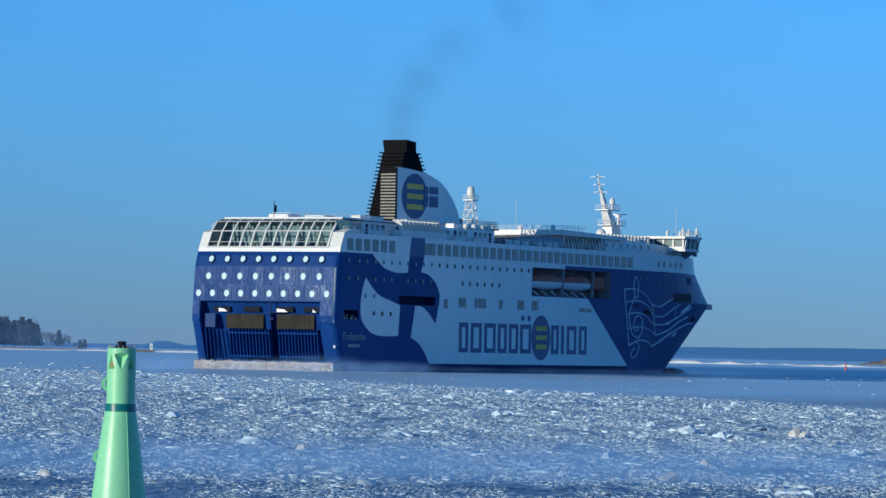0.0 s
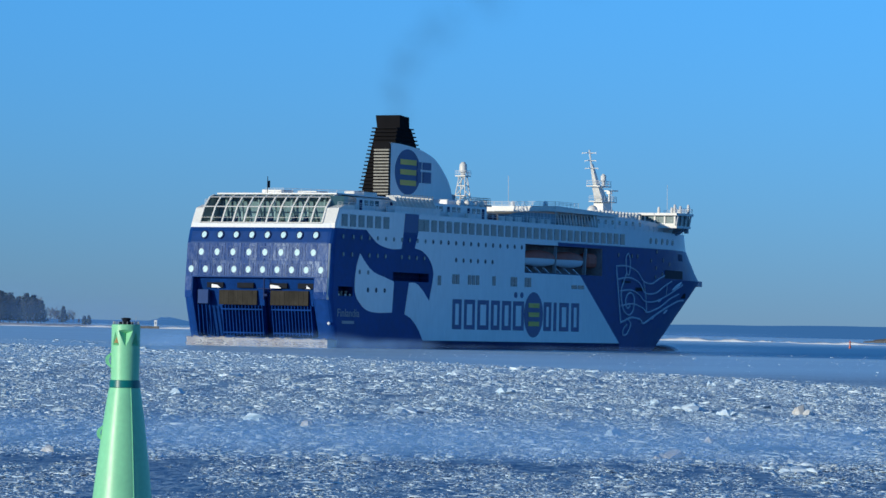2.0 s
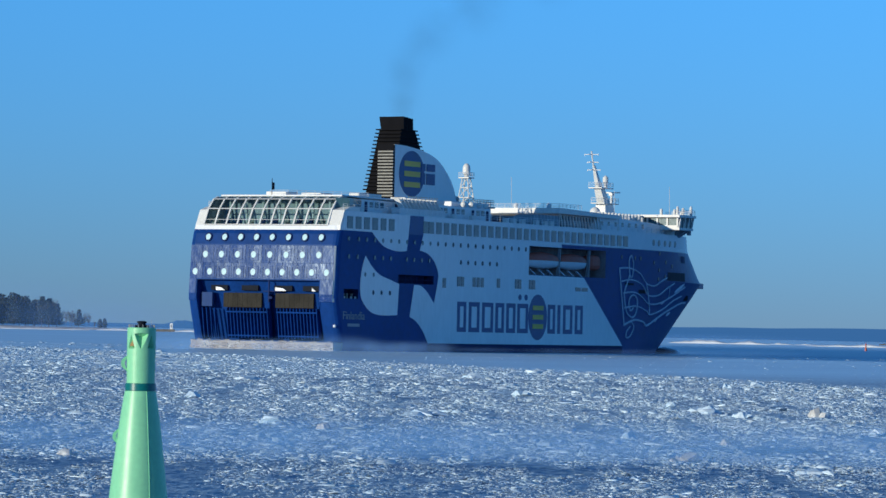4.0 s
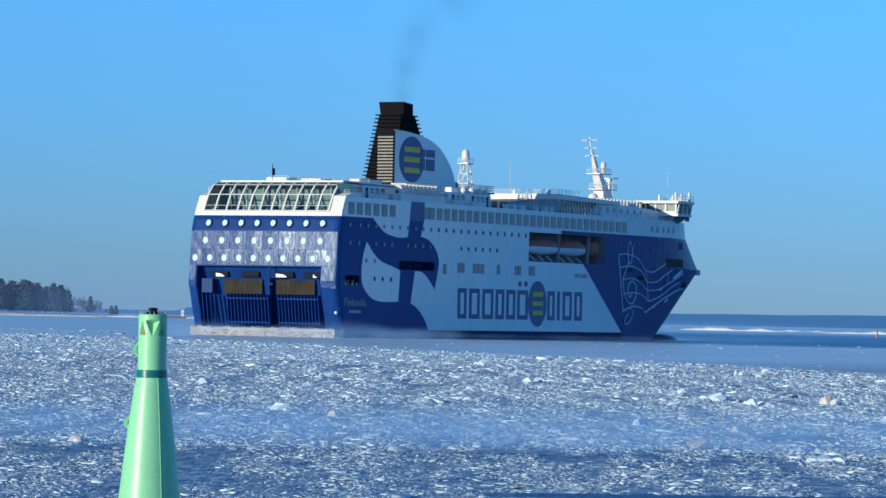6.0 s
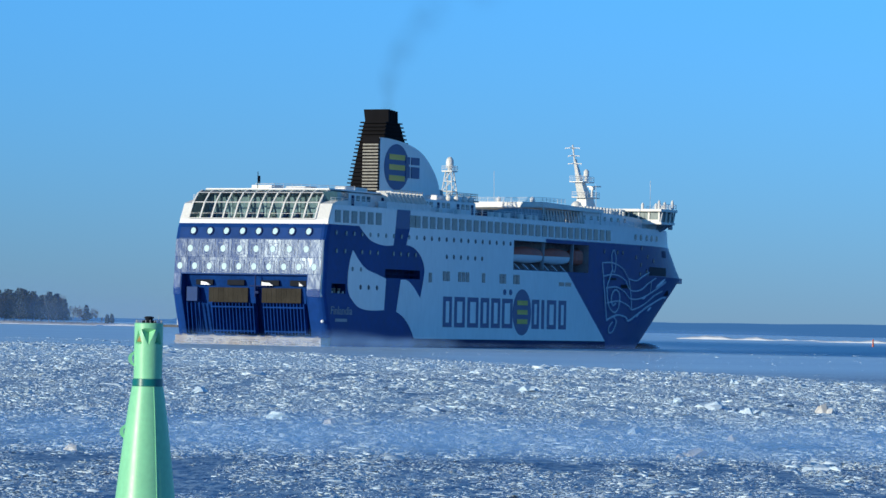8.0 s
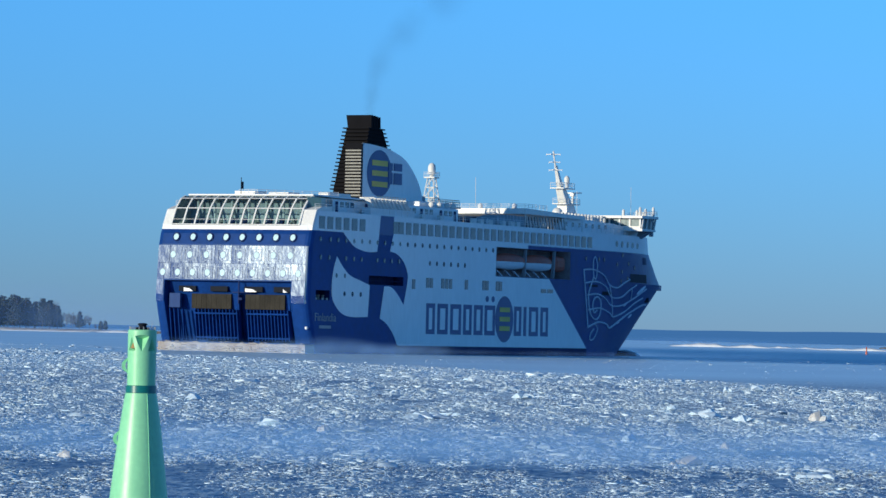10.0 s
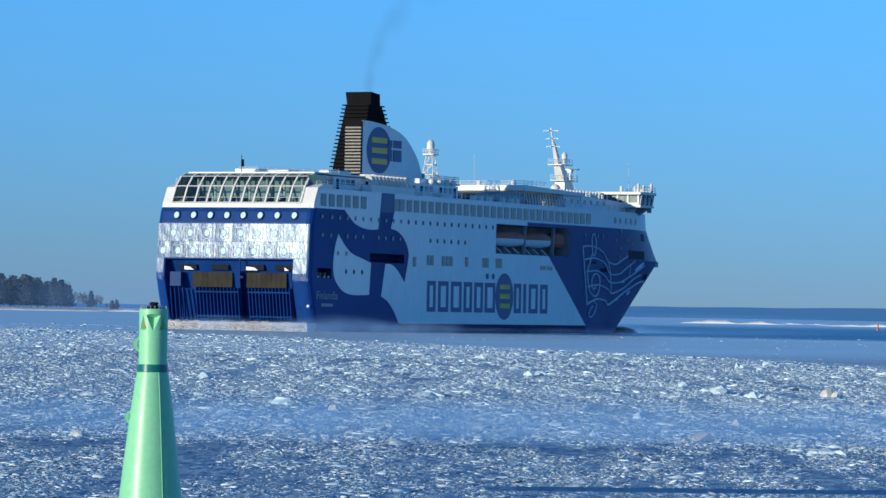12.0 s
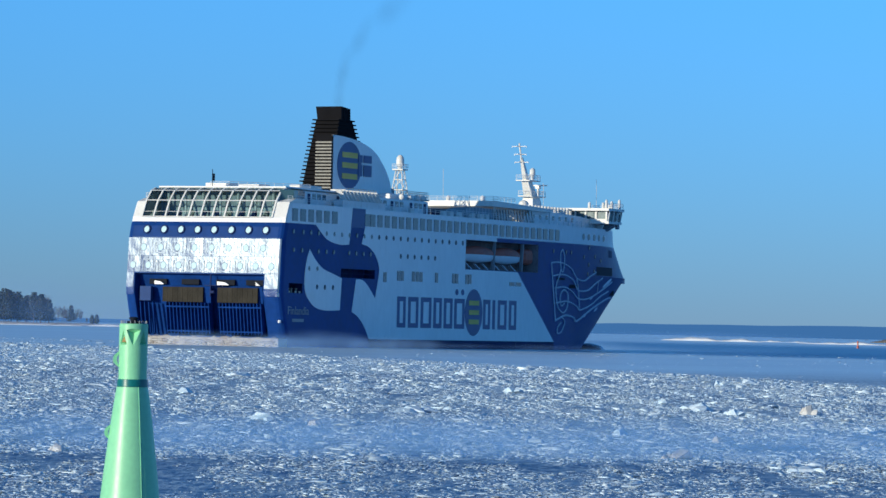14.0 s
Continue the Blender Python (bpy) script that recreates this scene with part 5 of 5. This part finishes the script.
def build_bridge(ferry):
    bridge = part("bridge", (lambda b: (prism(b, [(132.5, -15.2), (139, -15.2), (145, -6), (145, 7.2), (139, 16.4), (132.5, 16.4)], "z", 24.0, 24.45), b)[1])(bmesh.new()), M_CREAM, ferry, "white navigation bridge with open wings")
    bm = bmesh.new()
    prism(bm, [(133.3, -14.6), (139.4, -14.6), (145.6, -5.6), (145.6, 6.8), (139.4, 15.8), (133.3, 15.8)], "z", 24.45, 26.5)
    part("bridge_glass", bm, M_GLASS, bridge)
    bm = bmesh.new()
    prism(bm, [(132.2, -15.3), (140.0, -15.3), (146.4, -5.8), (146.4, 7), (140.0, 16.5), (132.2, 16.5)], "z", 26.5, 27.0)
    part("bridge_roof", bm, M_CREAM, bridge)
    for x, y in ((133.3, -14.8), (135.4, -14.8), (137.4, -14.8), (139.3, -14.8), (141.8, -11.0), (144.0, -7.6)):
        bm = bmesh.new()
        hexa(bm, [(x - 0.15, y, 24.45), (x + 0.15, y, 24.45), (x + 0.15, y + 0.3, 24.45), (x - 0.15, y + 0.3, 24.45)], [(x + 0.35, y - 0.15, 26.5), (x + 0.65, y - 0.15, 26.5), (x + 0.65, y + 0.2, 26.5), (x + 0.35, y + 0.2, 26.5)])
        part("bridge_mullion", bm, M_CREAM, bridge)
    for y in (-14.6, -12.4, -10.2, -8.0):
        bm = bmesh.new()
        box(bm, 133.1, 133.32, y, y + 0.35, 24.45, 26.5)
        part("bridge_mullion", bm, M_CREAM, bridge)
    bm = bmesh.new()
    box(bm, 133.0, 133.28, -14.6, -6.0, 24.4, 24.95)
    part("bridge_mullion", bm, M_CREAM, bridge)
    bm = bmesh.new()
    hexa(bm, [(136.5, -12.6, 22.6), (138.2, -12.6, 22.6), (138.2, -12.0, 22.6), (136.5, -12.0, 22.6)], [(137.0, -14.6, 24.0), (139.0, -14.6, 24.0), (139.0, -12.4, 24.0), (137.0, -12.4, 24.0)])
    box(bm, 138.4, 139.2, -14.7, -14.0, 23.1, 24.0, 0.1)
    part("wing_bracket", bm, M_GREY, bridge)
    for x, y, h in ((133.6, -14.2, 1.7), (134.8, -13, 1.2), (136.2, -14.2, 1.5), (137.6, -13.2, 0.9), (139.0, -14.6, 1.9), (140.6, -11, 1.0), (135, -10, 1.3)):
        bm = bmesh.new()
        lathe(bm, [(0.3, 0), (0.3, h * 0.8), (0.15, h)], 8, (x, y, 27.0))
        part("ventilator", bm, M_CREAM, bridge)
    rail(ferry, [(132.4, -15.1), (139.8, -15.1), (146.0, -5.8)], 27.0, 1.0, 1.2)
    

def build_mast(ferry):
    mast = part("mast", (lambda b: (hexa(b, [(128.6, -0.8, 25.2), (134.4, -0.8, 25.2), (134.4, 2.0, 25.2), (128.6, 2.0, 25.2)], [(129.2, -0.4, 29.0), (132.6, -0.4, 29.0), (132.6, 1.6, 29.0), (129.2, 1.6, 29.0)]),
                                    hexa(b, [(129.3, -0.3, 29.0), (132.0, -0.3, 29.0), (132.0, 1.5, 29.0), (129.3, 1.5, 29.0)], [(127.6, -0.1, 32.0), (129.4, -0.1, 32.0), (129.4, 1.3, 32.0), (127.6, 1.3, 32.0)]),
                                    hexa(b, [(127.6, 0.1, 32.0), (129.0, 0.1, 32.0), (129.0, 1.1, 32.0), (127.6, 1.1, 32.0)], [(125.6, 0.4, 36.5), (126.2, 0.4, 36.5), (126.2, 0.8, 36.5), (125.6, 0.8, 36.5)]),
                                    rod(b, (125.8, 0.6, 36.0), (124.7, 0.6, 39.2), 0.16), b)[-1])(bmesh.new()), M_CREAM, ferry, "raked white radar mast")
    for x0, x1, z in ((127.8, 134.4, 29.0), (126.6, 131.8, 32.0)):
        bm = bmesh.new()
        box(bm, x0, x1, -0.9, 2.1, z, z + 0.22, 0.05)
        part("platform", bm, M_CREAM, mast)
        rail(mast, [(x0, 2.0), (x0, -0.8), (x1, -0.8), (x1, 2.0)], z + 0.2, 1.0, 1.2)
    for x, z in ((134.0, 30.8),):
        bm = bmesh.new()
        rod(bm, (x, 0.6, z - 1.8), (x, 0.6, z), 0.25), box(bm, x - 0.5, x + 0.5, 0.2, 1.0, z, z + 0.5), box(bm, x - 0.15, x + 0.15, -1.3, 2.5, z + 0.5, z + 0.75)
        part("radar", bm, M_CREAM, mast, "white radar scanner bar")
    bm = bmesh.new()
    lathe(bm, [(0.35, 32.2), (0.3, 33.2), (0.55, 33.3), (0.55, 34.3), (0.2, 34.7)], 12, (131.2, 0.6, 0))
    part("aerial_drum", bm, M_CREAM, mast)
    for z, w in ((35.6, 1.4), (37.1, 1.2), (38.6, 1.5)):
        bm = bmesh.new()
        x = 125.9 - (z - 35.6) * 0.4
        rod(bm, (x, 0.6 - w, z), (x, 0.6 + w, z), 0.07)
        rod(bm, (x - 1.2, 0.6, z), (x + 1.5, 0.6, z), 0.09)
        for y in (0.6 - w, 0.6 + w):
            rod(bm, (x, y, z - 0.25), (x, y, z + 0.1), 0.07)
        part("yard", bm, M_CREAM, mast)
    bm = bmesh.new()
    bmesh.ops.create_uvsphere(bm, u_segments=16, v_segments=10, radius=1.05, matrix=Matrix.Translation((120.3, -2.6, 27.0)))
    box(bm, 119.7, 120.9, -3.2, -2.0, 25.2, 26.4)
    part("satellite_dome", bm, M_CREAM, ferry, "white satellite dome", True)
    # lattice tower with its dome
    bm = bmesh.new()
    feet = [(70.3, -1.2), (73.7, -1.2), (73.7, 2.4), (70.3, 2.4)]
    tops = [(71.3, -0.2), (72.7, -0.2), (72.7, 1.4), (71.3, 1.4)]
    for k in range(4):
        f, t = feet[k], tops[k]
        rod(bm, (*f, 26.0), (*t, 31.6), 0.14)
        g, u = feet[(k + 1) % 4], tops[(k + 1) % 4]
        for a, b in ((0, 0.35), (0.35, 0.68), (0.68, 1)):
            p = [f[i] + (t[i] - f[i]) * a for i in (0, 1)]
            q = [g[i] + (u[i] - g[i]) * b for i in (0, 1)]
            r = [f[i] + (t[i] - f[i]) * b for i in (0, 1)]
            rod(bm, (*p, 26 + 5.6 * a), (*q, 26 + 5.6 * b), 0.08), rod(bm, (*r, 26 + 5.6 * b), (*q, 26 + 5.6 * b), 0.08)
    tower = part("lattice_tower", bm, M_CREAM, ferry, "white lattice tower carrying a dome")
    tower.scale, tower.location = (0.72, 0.72, 1.0), (72 * 0.28 + 1.0, 0.6 * 0.28, 0)
    bm = bmesh.new()
    box(bm, 70.5, 73.5, -0.9, 2.1, 31.5, 31.75, 0.05)
    part("platform", bm, M_CREAM, tower)
    rail(tower, [(70.5, 2.1), (70.5, -0.9), (73.5, -0.9), (73.5, 2.1)], 31.7, 0.9, 0.9)
    bm = bmesh.new()
    lathe(bm, [(0.5, 31.7), (0.5, 32.2), (0.95, 32.3), (1.02, 33.2), (0.9, 33.8), (0.5, 34.2), (0.1, 34.3)], 16, (72, 0.6, 0))
    part("radome", bm, M_CREAM, tower, "", True)
    bm = bmesh.new()
    box(bm, 63, 75.6, -4.2, 5.4, 26.0, 26.25)
    part("tower_deck", bm, M_GREY, ferry)
    rail(ferry, [(64, -4.0), (75.4, -4.0), (75.4, 5.2)], 26.2, 1.3, 0.7, M_GREY)
    # whip aerials
    for x, y, z, h in ((90, 0, 27, 5.5), (122, -6, 25.3, 6), (143, -8, 27, 6)):
        bm = bmesh.new()
        rod(bm, (x, y, z), (x - 0.2, y, z + h), 0.045, 4)
        part("aerial", bm, M_CREAM, ferry)


def build_funnel(ferry):
    def ring(z):
        """Plan corners of the stack at height z."""
        f = (z - 25.4) / (41.2 - 25.4)
        hw = 2.8 - 0.6 * f
        return 39.8 + 5.2 * f, 57.0 - 9.2 * f, MID - hw, MID + hw
    bm = bmesh.new()
    a, b = ring(25.4), ring(38.8)
    hexa(bm, [(a[0], a[2], 25.4), (a[1], a[2], 25.4), (a[1], a[3], 25.4), (a[0], a[3], 25.4)], [(b[0], b[2], 38.8), (b[1], b[2], 38.8), (b[1], b[3], 38.8), (b[0], b[3], 38.8)])
    funnel = part("funnel", bm, M_BLACK, ferry, "black louvred funnel with white casing")
    z = 26.6
    while z < 38.9:
        c = ring(z)
        bm = bmesh.new()
        o = 0.65
        box(bm, c[0] - o, c[1] + o, c[2] - o * 0.3, c[3] + o * 0.6, z, z + 0.22)
        part("louvre", bm, M_BLACK, funnel)
        z += 0.68
    # uptakes: flared pipe tops
    for i in range(4):
        c = ring(40)
        x = c[0] + 0.35 + i * (c[1] - c[0] - 0.6) / 3.6
        bm = bmesh.new()
        hexa(bm, [(x, c[2] - 0.05, 38.2), (x + 0.8, c[2] - 0.05, 38.2), (x + 0.8, c[3] + 0.05, 38.2), (x, c[3] + 0.05, 38.2)],
             [(x - 0.5, c[2] - 0.25, 41.3 - 0.08 * i), (x + 0.22, c[2] - 0.25, 41.3 - 0.08 * i), (x + 0.22, c[3] + 0.25, 41.3 - 0.08 * i), (x - 0.5, c[3] + 0.25, 41.3 - 0.08 * i)])
        part("uptake", bm, M_BLACK, funnel)
    # added black plate that hides the casing's sunlit after edge
    bm = bmesh.new()
    box(bm, 39.5, 39.78, MID - 3.48, MID - 0.2, 25.6, 36.0)
    part("louvre_backing", bm, M_BLACK, funnel)
    # pale louvred panel on the after face
    for i in range(15):
        z = 26.8 + i * 0.56
        c = ring(z)
        bm = bmesh.new()
        box(bm, 39.15, 39.78, MID - 3.47, MID - 2.7, z, z + 0.27), box(bm, 39.15, c[0] - 0.05, MID - 2.7, MID - 0.4, z, z + 0.27)
        part("pale_louvre", bm, M_TAN, funnel)
    # white fin casing
    prof = [(39.8, 25.4), (39.8, 35.9)] + [(p.x, p.y) for p in curve_points([(40.4, 36.1, 0), (44.7, 35.95, 0), (50.5, 35.35, 0), (55.7, 34.0, 0), (59.4, 31.7, 0), (61.7, 29.4, 0), (62.8, 27.2, 0), (63.2, 25.4, 0)], 5)]
    for y0, y1, keep in ((MID - 3.45, MID - 2.75, 0), (MID + 2.75, MID + 3.45, 48)):
        bm = bmesh.new()
        prism(bm, [(max(a, keep), b) for a, b in prof if a > keep] + ([(keep, 25.4)] if keep else []), "y", y0, y1)
        bmesh.ops.bevel(bm, geom=[e for e in bm.edges if abs(e.verts[0].co.y - e.verts[1].co.y) < 0.01], offset=0.2, segments=2, affect="EDGES")
        part("casing", bm, M_WHITE, funnel, "white curved funnel casing")
    bm = bmesh.new()
    top = [p for p in prof[2:]]
    for (x0, z0), (x1, z1) in zip(top, top[1:]):
        if x0 > 50.5:
            hexa(bm, [(x0, MID - 2.8, z0 - 0.5), (x1, MID - 2.8, z1 - 0.5), (x1, MID + 2.8, z1 - 0.5), (x0, MID + 2.8, z0 - 0.5)], [(x0, MID - 2.8, z0 - 0.05), (x1, MID - 2.8, z1 - 0.05), (x1, MID + 2.8, z1 - 0.05), (x0, MID + 2.8, z0 - 0.05)])
    part("casing_top", bm, M_WHITE, funnel)
    yy = MID - 3.45

    def badge(name, pts, mat, proud):
        bm = bmesh.new()
        prism(bm, pts, "y", yy - proud, yy + 0.05)
        return part(name, bm, mat, funnel)
    cx = 46.1
    badge("round_sign", [(cx + 4.6 * math.cos(a), 31.1 + 4.1 * math.sin(a)) for a in np.linspace(0, 2 * math.pi, 33)[:-1]], M_LETTER, 0.06)
    for z in (28.7, 30.6, 32.4):
        badge("yellow_bar", [(cx - 2.8, z), (cx + 3.0, z), (cx + 3.0, z + 0.95), (cx - 2.8, z + 0.95)], M_YELLOW, 0.1)
    for x0, x1, z0, z1 in ((49.4, 50.9, 29.4, 31.4), (51.5, 54.5, 29.4, 31.4), (49.4, 50.9, 31.8, 33.1), (51.5, 54.5, 31.8, 33.1)):
        badge("flag_block", [(x0, z0), (x1, z0), (x1, z1), (x0, z1)], M_LETTER, 0.14)
    bm = bmesh.new()
    box(bm, 62.5, 64.2, MID - 3.4, MID - 2.6, 25.4, 27.8, 0.2)
    part("casing_foot", bm, M_GREY, funnel)
    rail(ferry, [(36, -8), (46, -8.2)], 25.5, 1.2, 0.9, material("yellowish_rail_paint", (0.5, 0.45, 0.3), 0.5))


FERRY_ROWS = [(0, -30.67, 634.76, 60.258), (2, -32.28, 630.09, 60.884), (4, -33.86, 625.71, 61.502), (6, -35.39, 621.61, 62.111), (8, -36.89, 617.78, 62.712), (10, -38.35, 614.24, 63.305), (12, -39.77, 610.98, 63.889), (14, -41.15, 608.00, 64.465)]


def ferry_pose(t):
    k = [r[0] for r in FERRY_ROWS]
    x, y, a = (float(np.interp(t, k, [r[i] for r in FERRY_ROWS])) for i in (1, 2, 3))
    return pose(x, y, 0, 0, 0, a)


# ---- vapour ----
def puff(name, mat, size, parent, seed):
    """A flattened lens of vapour with an uneven outline."""
    bm = bmesh.new()
    bmesh.ops.create_uvsphere(bm, u_segments=14, v_segments=9, radius=1)
    for q in bm.verts:
        q.co *= 1 + 0.12 * noise.noise(q.co * 1.5 + Vector((seed, 0, 0)))
        q.co = Vector((q.co.x * size[0], q.co.y * size[1], q.co.z * size[2]))
    me = bpy.data.meshes.new(name)
    bm.to_mesh(me)
    bm.free()
    me.materials.append(mat)
    ob = new(name, me)
    ob.parent = parent
    ob.visible_shadow = False
    return ob


PUFFS = []


def plume(s):
    """Middle of the exhaust plume s metres along its way up from the funnel."""
    return Vector((0.2 + 0.0013 * max(0.0, s) ** 3, 0, s))


def build_vapour():
    smoke = thing("exhaust_smoke", "thin dark exhaust smoke rising from the funnel", "smoke")
    rng = random.Random(5)
    for i in range(12):
        s = -29 + 5.4 * i
        k = max(0.0, s + 16)
        size = (1.7 + 0.19 * k, 0.6, 5.5 + 0.06 * k)
        ob = puff("smoke_puff", M_SMOKE, size, smoke, i)
        PUFFS.append((ob, s, rng.uniform(-0.7, 0.7)))
    mist = thing("sea_smoke", "pale frost smoke drifting over the broken channel", "mist")
    rows = []
    for i in range(9):
        x = -44 + 12.0 * i + rng.uniform(-2, 2)
        rows.append((x, 602 + 0.75 * max(0.0, x + 20), rng.uniform(9, 13), rng.uniform(1.6, 3.0) if x < -5 else rng.uniform(0.7, 1.3)))
    for i, (x, y, w, h) in enumerate(rows):
        ob = puff("mist_bank", M_MIST if x < -2 else M_WISP, (w, 1.2, h), mist, 40 + i)
        PUFFS.append((ob, None, (x, y - 6, 0.2, rng.uniform(-0.25, 0.25))))
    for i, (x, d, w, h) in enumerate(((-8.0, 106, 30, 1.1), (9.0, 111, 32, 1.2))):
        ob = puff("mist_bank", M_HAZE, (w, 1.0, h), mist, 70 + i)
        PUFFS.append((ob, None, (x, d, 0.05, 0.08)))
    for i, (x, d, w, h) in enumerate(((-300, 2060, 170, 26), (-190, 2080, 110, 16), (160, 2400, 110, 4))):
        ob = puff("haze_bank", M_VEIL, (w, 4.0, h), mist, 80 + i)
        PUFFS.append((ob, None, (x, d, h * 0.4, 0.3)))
    return smoke, mist


# ---- assembly ----
build_sea()
build_shores()
build_rubble()
build_floes()
build_buoy()
ferry = thing("ferry", "navy and white passenger ferry steaming out through ice", "ferry")
hull = build_hull(ferry)
build_livery(hull)
build_lifeboats(hull)
build_deckhouse(ferry)
build_bridge(ferry)
build_mast(ferry)
build_funnel(ferry)
smoke, mist = build_vapour()
bm_wave = bmesh.new()
bmesh.ops.create_uvsphere(bm_wave, u_segments=20, v_segments=10, radius=1)
for q_wave in bm_wave.verts:
    q_wave.co = Vector((q_wave.co.x * 4.2, q_wave.co.y * 3.4, max(-0.1, q_wave.co.z) * 1.25)) * (1 + 0.1 * noise.noise(q_wave.co * 2))
bow_wave = tagged(part("bow_wave", bm_wave, material("dark_sea_water", (0.02, 0.06, 0.12), 0.2, vary=0.3, scale=0.4, bump=0.1, bump_scale=0.8), None, "", True), "dark bow wave pushed up at the stem", "wave")


def motions():
    walk(ferry, [(t, pose(x, y, 0, 0, 0, a)) for t, x, y, a in FERRY_ROWS])
    walk(bow_wave, [(t, pose(x, y, 0, 0, 0, a) @ Matrix.Translation((157.0, MID - 1.0, SEA))) for t, x, y, a in FERRY_ROWS])
    steps = (0, 3.5, 7, 10.5, 14)
    # the smoke leaves the funnel and drifts with the ship, facing across the wind
    walk(smoke, [(t, Matrix.Translation((ferry_pose(t) @ Vector((47.0, MID, 40.0))))) for t in steps])
    for ob, s, drift in PUFFS:
        if s is None:
            x, y, z, v = drift
            walk(ob, [(t, pose(x + v * t, y, z)) for t in steps])
        else:
            walk(ob, [(t, Matrix.Translation(plume(s + 1.9 * t) + Vector((drift, 0, 0))) @ pose(0, 0, 0, 0, 55 * min(1.0, max(0.0, (s + 1.9 * t) / 22) ** 2), 0)) for t in steps])


motions()
